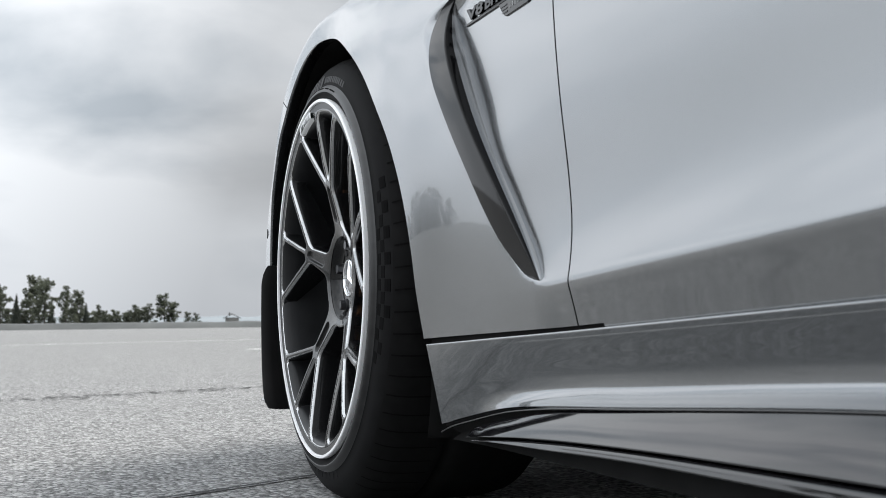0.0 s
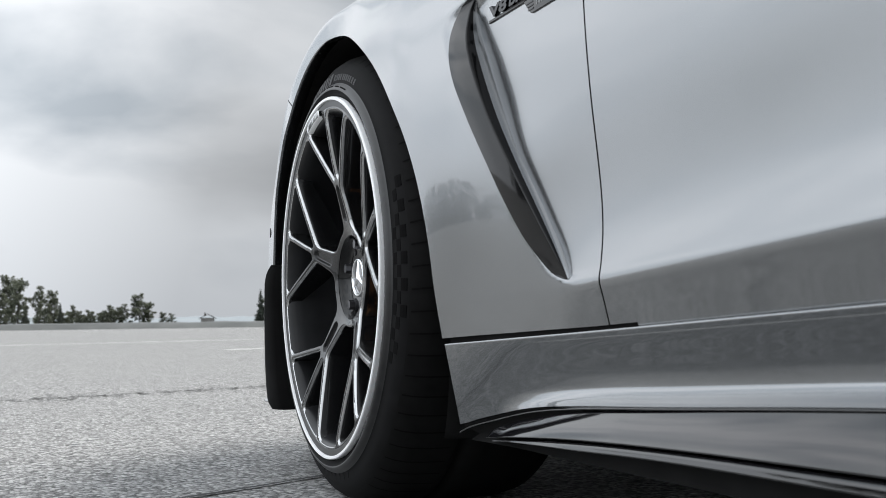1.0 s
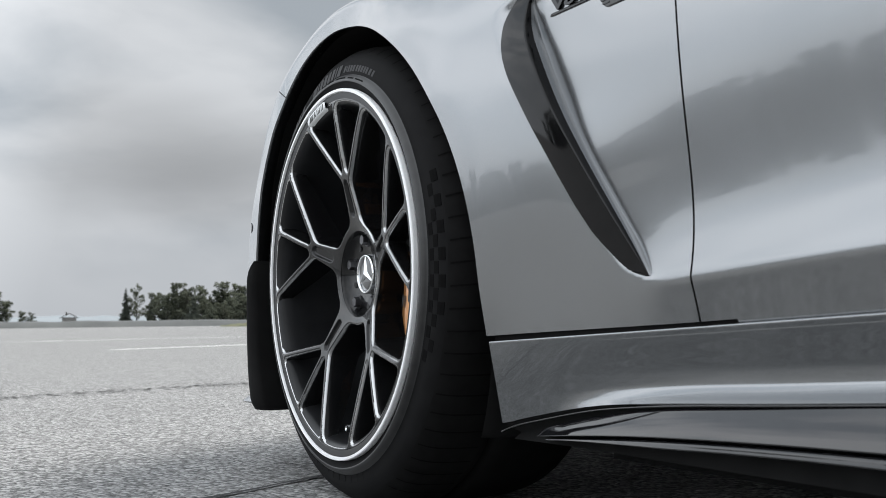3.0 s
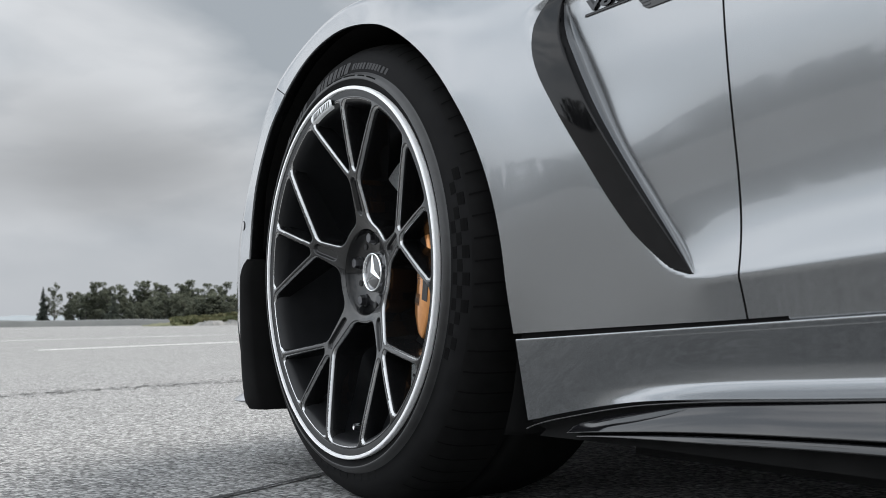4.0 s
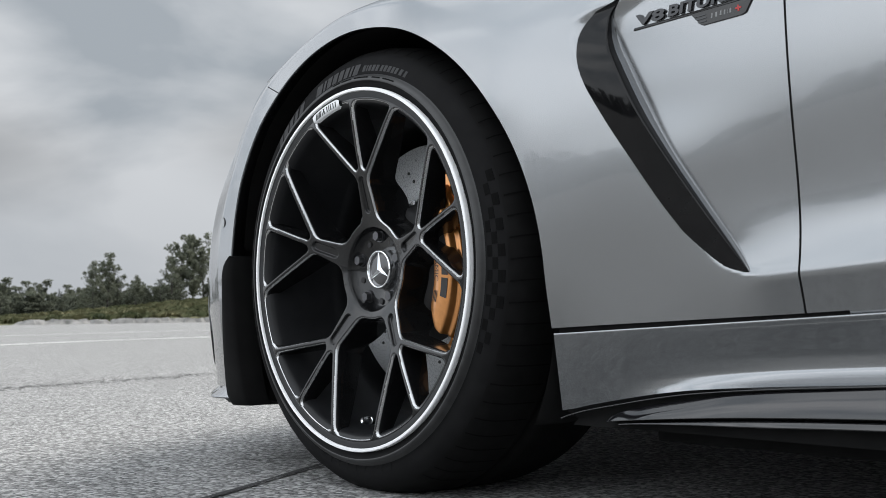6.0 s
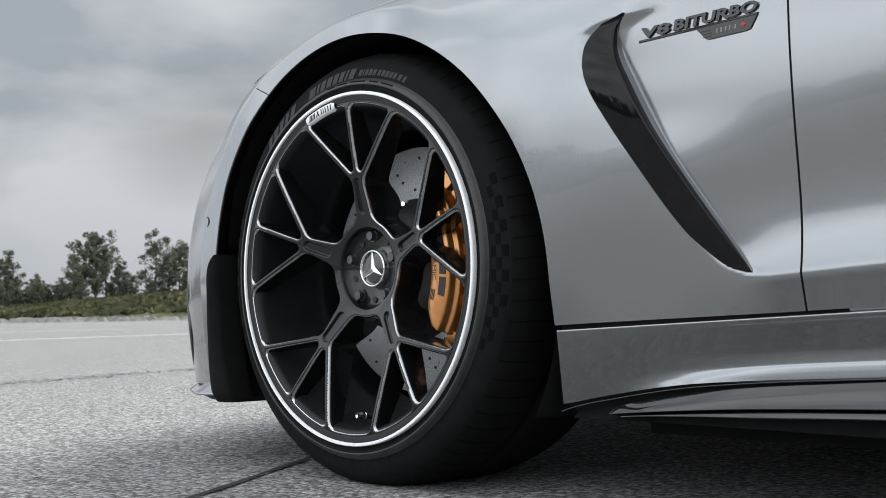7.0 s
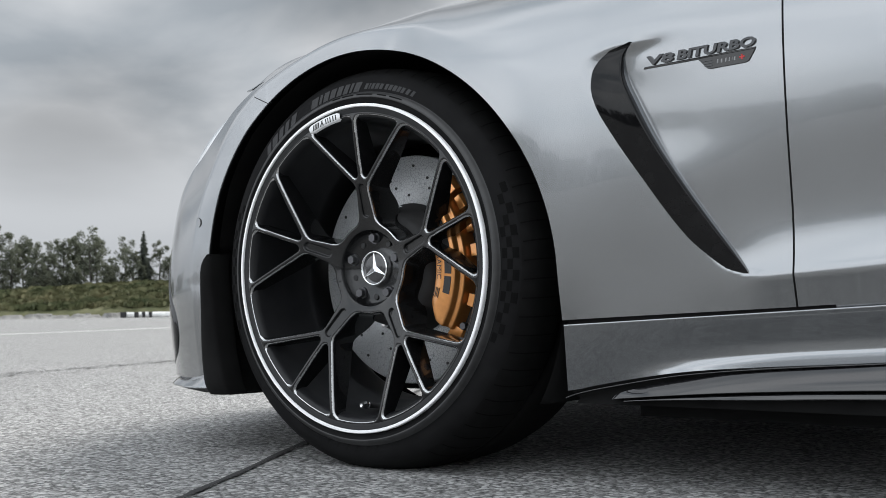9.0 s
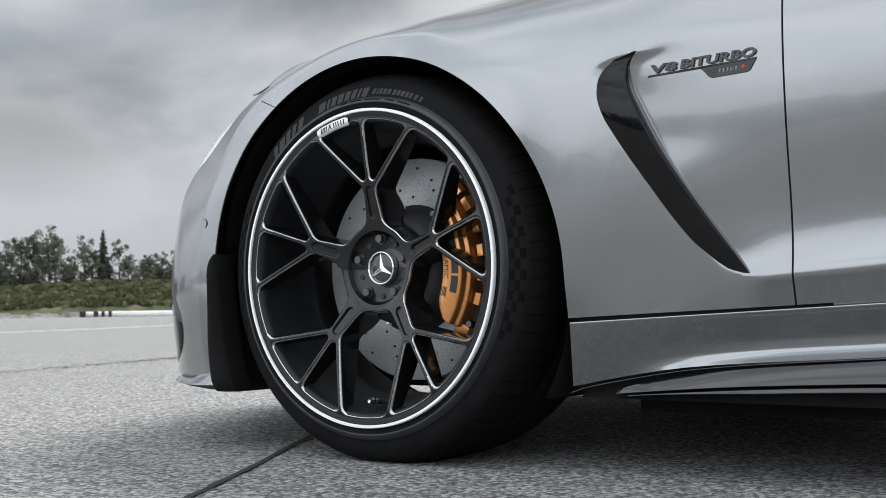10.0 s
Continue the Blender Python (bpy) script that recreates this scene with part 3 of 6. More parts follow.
def build_fields():
    xs = sorted(FENDER)
    cols = np.array([pchip([k[0] for k in FENDER[q]], [k[1] for k in FENDER[q]], GZ) for q in xs])
    F = np.stack([pchip(xs, cols[:, m], np.minimum(GX, 0.70)) for m in range(len(GZ))], 1)
    F = iron(F, 0.028, 0.005)
    # flat flange round the arch, ending in a crease
    DX, DZ = (GX - ARCH_X)[:, None], (GZ - ARCH_Z)[None, :]
    rho, ang = np.hypot(DX, DZ) - ARCH_R, np.degrees(np.arctan2(DZ, DX))
    ang = np.where(ang < -90, ang + 360, ang)
    deg = np.arange(40.0, 140.0, 2.0)
    edge = np.array([sample(F, ARCH_X + (ARCH_R + FLANGE) * math.cos(radians(d)), ARCH_Z + (ARCH_R + FLANGE) * math.sin(radians(d))) for d in deg])
    for _ in range(6):
        edge[1:-1] = 0.25 * edge[:-2] + 0.5 * edge[1:-1] + 0.25 * edge[2:]
    slant = pchip([40, 60, 84, 100, 124], [0.10, 0.15, 0.16, 0.16, 0.16], np.minimum(ang, 124).ravel()).reshape(ang.shape)
    flange = pchip(deg, edge, np.clip(ang, 40, 138).ravel()).reshape(ang.shape)
    outer = smoothstep(84, 108, ang)
    flange = flange * (1 - outer) - 0.0520 * outer - slant * (FLANGE - rho)
    take = smoothstep(45, 80, ang) * (1 - smoothstep(FLANGE - 0.003, FLANGE + 0.004, rho)) * smoothstep(-0.05, -0.01, rho)
    F = F * (1 - take) + flange * take
    ahead = smoothstep(70, 90, ang)
    F = iron(F * (1 - ahead) + front_y(*np.meshgrid(GX, GZ, indexing="ij")) * ahead, 0.0035, 0.0025)
    kz, ky = [k[0] for k in DOOR], [k[1] for k in DOOR]
    fade = 1 - 0.7 * smoothstep(0.45, 0.68, GZ)
    D = np.stack([pchip(kz, ky, GZ - 0.068 * max(x - SEAM_X, -0.1) * fade) + -0.045 * math.log1p(math.exp((SEAM_X - 0.03 - x) / 0.045)) * (0.012 + 0.062 * smoothstep(0.52, 0.655, GZ) + 0.075 * smoothstep(0.318, 0.37, GZ) * (1 - smoothstep(0.43, 0.58, GZ)) + 0.021 * np.exp(-((GZ - 0.552) / 0.032) ** 2)) + 0.004 * float(smoothstep(0.75, 1.2, x)) for x in GX])
    soft, sharp = iron(D, 0.012, 0.014), iron(D, 0.012, 0.0035)
    near = np.exp(-((GZ[None, :] - (0.310 + 0.068 * np.maximum(GX - SEAM_X, -0.1))[:, None]) / 0.016) ** 2)
    D = soft * (1 - near) + sharp * near
    # the crease below the vent fades into the plain wing
    K = np.zeros_like(F)
    for m, z in enumerate(GZ):
        if z < 0.3145:
            K[:, m] = smoothstep(0.655, 0.705, GX)
        else:
            a, b = float(pchip(VENT_Z, VENT_OUT, min(z, 0.655))), float(pchip(VENT_Z, VENT_IN, min(z, 0.655)))
            w = float(smoothstep(0.590, 0.705, z))
            K[:, m] = smoothstep(a + 0.003 - 0.05 * w, max(b, a + 0.012) + 0.07 * w, GX)
    S = F * (1 - K) + D * K
    above = smoothstep(0.640, 0.672, GZ)[None, :] * smoothstep(0.40, 0.48, GX)[:, None]
    S = S * (1 - above) + iron(S, 0.055, 0.016) * above
    return F, S


FIELD_F, FIELD_S = build_fields()


def fender_y(x, z):
    return sample(FIELD_F, x, z)


def side_y(x, z):
    """The outboard face of the car's flank: the flared wing, stepped in behind the vent, then the door."""
    return sample(FIELD_S, x, z)


def sill_top(x):
    return 0.2425 + 0.049 * (x - 0.386)


def arch_low(x):
    """Lower edge of the wing at x: the wheel arch, or the gap over the sill behind it."""
    d = x - ARCH_X
    if abs(d) < ARCH_R and not (x > 0.38551):
        return max(ARCH_Z + math.sqrt(max(ARCH_R**2 - d * d, 0)), sill_top(x) + 0.0075)
    return sill_top(x) + 0.0075 - 0.0018 * float(smoothstep(0.40, 0.78, x)) - 0.0044 * float(smoothstep(0.7891, 0.7899, x))


ZTOP = 0.83


def wing_top(x):
    return float(pchip([-0.40, -0.30, -0.15, 0.0, 0.1], [0.69, 0.732, 0.776, 0.83, 0.83], x))


def flank(xs, low, rows):
    Y, zz = [], []
    for x in xs:
        a = low(x)
        col = [a + (wing_top(x) - a) * (j / rows) for j in range(rows + 1)]
        zz.append(col)
        Y.append([side_y(x, z) for z in col])
    return [[Vector((x, Y[i][j], zz[i][j])) for j in range(rows + 1)] for i, x in enumerate(xs)]


def crest_z(x):
    """Height of the joint between bumper and headlamp."""
    return float(pchip([-1.05, -0.75, -0.62, -0.52, -0.462, -0.410, -0.369, -0.328, -0.290, -0.254, -0.231], [0.40, 0.46, 0.505, 0.556, 0.583, 0.611, 0.6345, 0.6575, 0.6745, 0.690, 0.697], x))


def lamp_rise(x):
    return float(pchip([-0.62, -0.54, -0.513, -0.467, -0.405, -0.33, -0.27, -0.238], [0.008, 0.010, 0.020, 0.046, 0.048, 0.029, 0.005, 0.001], x))


# wing over the front wheel, from the bumper joint to the door
front_x = ARCH_X + ARCH_R * math.cos(radians(123.4))
join_x, z_join = ARCH_X + ARCH_R * math.cos(radians(15)), ARCH_Z + ARCH_R * math.sin(radians(15))
xs = [ARCH_X + ARCH_R * math.cos(radians(123.4 + (15 - 123.4) * i / 66)) for i in range(67)]
n_arch = len(xs)
xs += [join_x + (SEAM_X - 0.0013 - join_x) * i / 90 for i in range(1, 91)]
upper = []
for i, x in enumerate(xs):
    a = ARCH_Z + math.sqrt(ARCH_R**2 - (x - ARCH_X) ** 2) if i < n_arch else z_join
    upper.append([Vector((x, side_y(x, z), z)) for z in np.linspace(a, wing_top(x), 121)])
lower = []
for i in range(91):
    col = []
    for n in range(41):
        h = n / 40
        z0 = z_join + (sill_top(0.386) + 0.0075 - z_join) * h
        ax = ARCH_X + (math.sqrt(max(ARCH_R**2 - (z0 - ARCH_Z) ** 2, 0)) if z0 > ARCH_Z else ARCH_R)
        x = ax + (xs[-1] - ax) * i / 90
        z = z_join + (sill_top(x) + 0.0075 - 0.0018 * float(smoothstep(0.40, 0.78, x)) - z_join) * h
        col.append(Vector((x, side_y(x, z), z)))
    lower.append(col)
tip_cols = []
for x in np.linspace(front_x, -0.305, 24):
    a = crest_z(x) + (lamp_rise(x) + 0.0015 if x < -0.238 else -0.004)
    k = float(smoothstep(-front_x, 0.262, -x))
    high = wing_top(front_x) * (1 - k) + (a + 0.003) * k
    tip_cols.append([Vector((x, side_y(x, z), z)) for z in np.linspace(a, max(high, a + 0.002), 40)])
v, f = joined(grid(tip_cols[::-1]), grid(upper[:n_arch]), grid([lower[i][:0:-1] + upper[n_arch - 1 + i] for i in range(91)]))
wing = solid("front_wing", v, f, M_PAINT, car, "silver metallic wing with a flared wheel arch", thick=0.0025)
bm = bmesh.new()
bm.from_mesh(wing.data)
bmesh.ops.remove_doubles(bm, verts=bm.verts, dist=0.0002)
for e in bm.edges:
    e.smooth = not e.is_boundary
bm.to_mesh(wing.data)
bm.free()

# fold of the arch, going inboard
arch_rim = []
for p in [c[0] for c in upper[:n_arch]] + lower[0][1:]:
    out = Vector((p.x - ARCH_X, 0, max(p.z - ARCH_Z, 0.0))).normalized()
    arch_rim.append([p + Vector((0, 0.03, 0)) + out * 0.004, p + Vector((0, 0.006, 0)) - out * 0.001, p + Vector((0, 0.0015, 0)) - out * 0.001, p])
v, f = grid(arch_rim)
solid("arch_fold", v, f, M_PAINT, wing)

# door skin
dxs = sorted([SEAM_X + 0.0015 + i * 0.0125 for i in range(96)] + [0.789, 0.79])
door_rows = flank(dxs, arch_low, 120)
v, f = grid(door_rows)
door = solid("door", v, f, M_PAINT, car, "silver metallic door skin with a sharp lower crease", thick=0.003)

# dark lining behind the shut lines
seal = []
for z in np.linspace(0.2645, 0.825, 60):
    y = side_y(SEAM_X, z)
    seal.append([Vector((SEAM_X - 0.0019, y + 0.004, z)), Vector((SEAM_X - 0.0014, y + 0.0009, z)), Vector((SEAM_X + 0.0016, y + 0.0009, z)), Vector((SEAM_X + 0.0021, y + 0.004, z))])
v, f = grid(seal)
solid("door_seal", v, f, M_UNDER, car, "black rubber door seal")


# ---------------------------------------------------------------- sill and side skirt
def sill_low(x):
    return float(pchip([0.36, 0.377, 0.458, 0.585, 0.84, 1.18, 2.0], [0.130, 0.1385, 0.157, 0.1755, 0.1915, 0.211, 0.235], x))


def sill_point(x, s):
    """s runs from 0 at the top edge to 1 at the bottom edge."""
    top = float(pchip([0.38, 0.55, 0.74, 1.0, 1.3], [-0.013, 0.004, 0.0175, 0.021, 0.024], x))
    flare = float(smoothstep(0.42, 0.78, x))
    plain = 0.0235 * s
    shaped = float(pchip([0, 0.12, 0.35, 0.60, 0.76, 0.88, 1.0], [0, 0.0035, 0.0110, 0.0175, 0.0185, 0.0135, 0.0015], s))
    z0 = sill_top(x)
    return Vector((x, top + (1 - flare) * plain + flare * shaped, z0 + (sill_low(x) - z0) * s))


rows = []
sxs = [0.386 + i * 0.0135 for i in range(110)]
for x in sxs:
    lead = max(0.0, 1 - (x - 0.386) / 0.0135) if x < 0.3995 else 0.0
    top = sill_point(x, 0.0)
    row = [top + Vector((0, 0.0050, -0.0060)), top + Vector((0, 0.0046, -0.0006)), top + Vector((0, 0.0034, 0.0008)), top + Vector((0, 0.0018, 0.0012)), top + Vector((0, 0.0006, 0.0008))]
    for j in range(41):
        p = sill_point(x, j / 40)
        p.x -= lead * 0.0095 * (j / 40)
        row.append(p)
    rows.append(row[::-1])
v, f = grid(rows)
solid("side_sill", v, f, M_PAINT, car, "silver metallic sill with a bright top edge", thick=0.003)
back = []
for x in np.linspace(0.39, 1.85, 90):
    p, z = sill_point(x, 0.0), arch_low(x) + 0.003
    y = max(p.y + 0.0062, side_y(x, z) + 0.0042)
    back.append([Vector((x, y, z)), Vector((x, y, p.z - 0.012))])
v, f = grid(back)
solid("sill_gap", v, f, M_UNDER, car, "dark gap over the sill")

# gloss black side skirt: a thin lip under the sill, a leaf-shaped panel and a narrow blade, set off by dark grooves
def leaf_low(x):
    return float(pchip([0.37, 0.449, 0.5335, 0.6404, 0.7075, 0.8228, 0.9186, 1.0685, 1.155, 1.8], [0.124, 0.1312, 0.1389, 0.1468, 0.1505, 0.1555, 0.1587, 0.1622, 0.164, 0.172], x))


def leaf_high(x):
    s = sill_low(x) - 0.0035
    return min(s, float(pchip([0.4495, 0.4515, 0.456, 0.467, 0.50, 0.5137, 0.5668, 0.6415, 0.7693, 0.92, 2.0], [0.1330, 0.1352, 0.1378, 0.1422, 0.1505, 0.1540, 0.1622, 0.1728, 0.1842, 0.1945, 0.24], x)))


ledge_rows, blade, lip, backing = [], [], [], []
for i in range(150):
    x = 0.4497 + 1.02 * (i / 149) ** 1.8
    ze, zt = leaf_low(x), leaf_high(x)
    s = sill_point(x, 1.0)
    g = float(smoothstep(0.447, 0.53, x))
    ye, yt = 0.0150 - 0.0065 * g, 0.0185 + 0.0060 * g
    hh = max(zt - ze, 0.0008)
    row = [Vector((x, yt + 0.012, zt - 0.002)), Vector((x, yt + 0.0016, zt - 0.0002))]
    for k in range(31):
        q = k / 30
        bend = q
        row.append(Vector((x, yt + (ye - yt) * bend - 0.0016 * g * math.sin(math.pi * q), zt - hh * q)))
    row += [Vector((x, ye + 0.0003, ze - 0.0005)), Vector((x, ye + 0.002, ze - 0.0009)), Vector((x, ye + 0.026, ze - 0.0012))]
    ledge_rows.append(row[::-1])
    x += 0.022
    z0 = leaf_low(x) - 0.0040
    h = 0.0008 + 0.0066 * float(smoothstep(0.46, 0.72, x)) + 0.004 * float(smoothstep(0.72, 1.3, x))
    y0 = 0.0130 - 0.003 * g
    k = 1 - 0.75 * float(smoothstep(0.50, 0.75, x))
    blade.append([Vector((x, 0.35, z0 - h - 0.004)), Vector((x, y0 + 0.03, z0 - h - 0.0022)), Vector((x, y0 + 0.003, z0 - h - 0.0008)), Vector((x, y0, z0 - h)), Vector((x, y0 + 0.0003, z0 - h * 0.88)), Vector((x, y0 + 0.22 * h * k, z0 - h * 0.5)), Vector((x, y0 + 0.55 * h * k, z0)), Vector((x, y0 + 0.022, z0 - 0.0006))])
for x in np.linspace(0.372, 1.45, 120):
    s = sill_point(max(x, 0.386), 1.0)
    lip.append(Vector((x, s.y + 0.0018, sill_low(x) - 0.0022 - 0.0036 * (1 - float(smoothstep(0.42, 0.80, x))))))
for i in range(60):
    x = 0.384 + i * 0.025
    s = sill_point(max(x, 0.386), 1.0)
    d = 0.010 * (1 - float(smoothstep(0.38, 0.55, x)))
    backing.append([Vector((x, s.y + 0.012, 0.122)), Vector((x, s.y + 0.013 + d, s.z - 0.012)), Vector((x, s.y + 0.0035, s.z - 0.0022)), Vector((x, s.y + 0.0022, s.z - 0.0010)), Vector((x, s.y + 0.010, s.z + 0.004))])
v, f = grid(backing)
skirt = solid("side_skirt", v, f, M_UNDER, car, "gloss black side skirt below the sill")
v, f = grid(ledge_rows)
solid("skirt_ledge", v, f, M_SKIRT, skirt, "gloss black leaf-shaped panel", thick=0.0006)
v, f = grid(blade)
solid("skirt_blade", v, f, M_SKIRT, skirt, thick=0.0006)
v, f = tube(lip, 0.0011, 8)
solid("skirt_lip", v, f, M_SKIRT, skirt, "thin gloss black lip under the sill")

# ---------------------------------------------------------------- vent behind the wheel arch
vent_z = np.linspace(0.3135, 0.6570, 110)


def fair(a, sig=14.0):
    """Smooths a row of values, keeping its ends."""
    k = np.exp(-0.5 * (np.arange(-24, 25) / sig) ** 2)
    padded = np.concatenate((2 * a[0] - a[24:0:-1], a, 2 * a[-1] - a[-2:-26:-1]))
    return np.convolve(padded, k / k.sum(), "valid")


vent_xo = np.array([float(pchip(VENT_Z, VENT_OUT, z)) for z in vent_z])
vent_xi = np.maximum(np.array([float(pchip(VENT_Z, VENT_IN, z)) for z in vent_z]), vent_xo + 0.003)
vent_yo = fair(np.array([fender_y(x, z) - 0.0006 for x, z in zip(vent_xo, vent_z)]))
vent_yi = fair(np.array([side_y(x + 0.004, z) - 0.0008 for x, z in zip(vent_xi, vent_z)]))
vent_yr = fair(pchip([0.313, 0.34, 0.393, 0.458, 0.538, 0.615, 0.64, 0.659], [0.0128, 0.0085, 0.0000, -0.0125, -0.0250, -0.0290, -0.026, -0.0125], vent_z))
vent_fr = 1 - fair(pchip([0.313, 0.35, 0.61, 0.645, 0.659], [0.0012, 0.0030, 0.0030, 0.0024, 0.0008], vent_z)) / (vent_xi - vent_xo)
vent_rows, step_rows = [], []
for z, xo, xi, yo, yi, yr, frac in zip(vent_z, vent_xo, vent_xi, vent_yo, vent_yi, vent_yr, vent_fr):
    xr = xo + (xi - xo) * frac
    proud = 0.0008 * float(smoothstep(0.3135, 0.42, z)) * (1 - 0.75 * float(smoothstep(0.61, 0.657, z)))
    row = [Vector((xo - 0.002, yo + 0.006, z))]
    for k in range(25):
        q = (k / 24) ** 1.3
        row.append(Vector((xo + (xr - xo) * q, yo + (yr - yo) * q - proud * math.sin(math.pi * q ** 0.85), z)))
    dy = max(yi - yr, 0.001)
    row += [Vector((xr + (xi - xr) * k, yr + q * dy, z)) for k, q in ((0.20, 0.04), (0.34, 0.12), (0.42, 0.24), (0.48, 0.38), (0.53, 0.53))]
    vent_rows.append(row)
    step_rows.append([Vector((xr + (xi - xr) * k, yr + q * dy, z)) for k, q in ((0.52, 0.51), (0.57, 0.62), (0.64, 0.76), (0.76, 0.91), (1.0, 1.0))] + [Vector((xi + 0.001, yi + 0.004, z))])
v, f = grid([list(c) for c in zip(*step_rows)])
solid("vent_step", v, f, M_PAINT, wing, "silver step behind the black vent trim")
v, f = grid([list(c) for c in zip(*vent_rows)])
solid("wing_vent", v, f, M_VENT, car, "gloss black blade-shaped air vent trim")


# ---------------------------------------------------------------- front bumper, headlamp, bonnet
def plan_y(x):
    u = -(x + 0.40)
    return -0.056 + 0.2 * u + 0.97 * u * u + 1.5 * max(u - 0.1, 0.0) ** 2 if u > 0 else -0.056


def bumper_y(x, z):
    return float(front_y(x, z))


def reach(a):
    """Rays of the bumper from the arch edge outwards: upright at the wing, radial further down."""
    p = Vector((ARCH_X + ARCH_R * math.cos(radians(a)), 0, ARCH_Z + ARCH_R * math.sin(radians(a))))
    k = float(smoothstep(122.9, 146, a))
    d = radians(90 + (a - 90) * k)
    d = Vector((math.cos(d), 0, math.sin(d)))
    far = 0.0
    while far < 0.668 and (p + d * far).z < crest_z((p + d * far).x) and (p + d * far).x > -1.05:
        far += 0.0005
    return p, d, far


rows = []
for i in range(81):
    a = 122.9 + (180 - 122.9) * i / 80
    p, d, far = reach(a)
    near = min(0.056, far * 0.9)
    qs = [near * k / 20 for k in range(20)] + [near + (far - near) * (k / 40) ** 1.3 for k in range(41)]
    k = float(smoothstep(123.4, 129.0, a))          # runs flush into the wing
    row = []
    for q in qs:
        c = p + d * q
        row.append(Vector((c.x, bumper_y(c.x, c.z) * k + (side_y(c.x, c.z) * (1 - k) if k < 1 else 0.0) + (0.0006 if i == 0 else 0.0), c.z)))
    rows.append(row)
foot = rows[-1]
for n in range(1, 25):
    z = ARCH_Z + (0.143 - ARCH_Z) * n / 24
    rows.append([Vector((c.x - 0.012 * min(1, n / 4) * max(0.0, 1 - k / 20), bumper_y(c.x, z), z)) for k, c in enumerate(foot)])
v, f = grid(rows)
bumper = solid("front_bumper", v, [q[::-1] for q in f], M_PAINT, car, "silver metallic front bumper corner", thick=0.003)

rim_rows = []
for i in range(41):
    a = radians(123.4 + (172.0 - 123.4) * i / 40)
    x, z = ARCH_X + ARCH_R * math.cos(a), ARCH_Z + ARCH_R * math.sin(a)
    o = Vector((math.cos(a), 0, math.sin(a)))
    p = Vector((x, bumper_y(x, z), z))
    rim_rows.append([p, p - o * 0.001 + Vector((0, 0.0015, 0)), p - o * 0.001 + Vector((0, 0.006, 0)), p + o * 0.004 + Vector((0, 0.03, 0))])
v, f = grid(rim_rows)
solid("arch_fold", v, f, M_PAINT, bumper)

line = []
for q in np.linspace(0.0, 1.0, 12):
    x, z = front_x - 0.0005 - 0.037 * q, 0.6500 + 0.0165 * q
    y = bumper_y(x, z)
    line.append([Vector((x, y + 0.003, z + 0.0012)), Vector((x, y - 0.0004, z + 0.0009)), Vector((x, y - 0.0004, z - 0.0009)), Vector((x, y + 0.003, z - 0.0012))])
v, f = grid(line)
solid("wing_seam", v, f, M_LINER, bumper, "dark seam between bumper and wing")

# parking sensor, air slot and bright splitter ledge in the bumper
c = Vector((-0.4135, bumper_y(-0.4135, 0.443) + 0.0011, 0.443))
nrm = Vector((-0.22, -1.0, 0.0)).normalized()
rot = nrm.to_track_quat("Z", "Y").to_matrix().to_4x4()
bm = bmesh.new()
bmesh.ops.create_cone(bm, cap_ends=True, segments=28, radius1=0.0092, radius2=0.0088, depth=0.003, matrix=Matrix.Translation(c) @ rot)
part("parking_sensor", bm, M_PAINT, bumper, "silver round parking sensor")
ring = []
for i in range(28):
    a = 2 * math.pi * i / 28
    d = rot.to_3x3() @ Vector((math.cos(a), math.sin(a), 0))
    ring.append([c + d * 0.0089 + nrm * 0.0008, c + d * 0.0098 + nrm * 0.0010, c + d * 0.0100 - nrm * 0.002])
v, f = grid(ring, close=True)
solid("sensor_ring", v, f, M_LINER, bumper, "black ring round the sensor")
slot = []
for i in range(25):
    z = 0.164 + 0.206 * i / 24
    xr = float(pchip([0.164, 0.175, 0.19, 0.215, 0.235, 0.262, 0.30, 0.335, 0.37], [-0.612, -0.575, -0.540, -0.5205, -0.5170, -0.5225, -0.5560, -0.5900, -0.6150], z))
    xf = -0.64 - 0.05 * math.sin(math.pi * i / 24)
    slot.append([Vector((x, bumper_y(x, z) - 0.0022 + lift, z)) for x, lift in ((xf - 0.004, 0.004), (xf, 0.0), (xf + 0.25 * (xr - xf), 0.0), (xf + 0.5 * (xr - xf), 0.0), (xf + 0.75 * (xr - xf), 0.0), (xr - 0.003, 0.0), (xr, 0.0040))])
v, f = grid([list(k) for k in zip(*slot)])
solid("air_slot", v, f, M_GLOSS, bumper, "black air slot in the bumper corner")
ledge = []
for i in range(40):
    x = -0.384 - i * 0.016
    y = plan_y(x) + 0.028 * float(smoothstep(-0.36, -0.52, x)) + 0.004
    k = 0.030 * float(smoothstep(-0.37, -0.46, x)) + 0.006
    ledge.append([Vector((x, y + 0.012, 0.152)), Vector((x, y, 0.1475)), Vector((x, y - 0.25 * k, 0.1440)), Vector((x, y - 0.9 * k, 0.1300)), Vector((x, y - k, 0.1275)), Vector((x, y - k + 0.001, 0.1255)), Vector((x, y + 0.03, 0.1240))])
v, f = grid(ledge)
solid("splitter_ledge", v, f, M_PAINT, bumper, "silver ledge along the foot of the bumper")
split = []
for i in range(42):
    x = -0.352 - i * 0.016
    y = plan_y(min(x, -0.40)) + 0.02 * float(smoothstep(-0.36, -0.5, x))
    split.append([Vector((x, y - 0.004, 0.125)), Vector((x, y + 0.004, 0.118)), Vector((x, y + 0.06, 0.113)), Vector((x, y + 0.4, 0.113))])
v, f = grid(split)
solid("splitter", v, f, M_LINER, car, "black front splitter underside", thick=0.004)

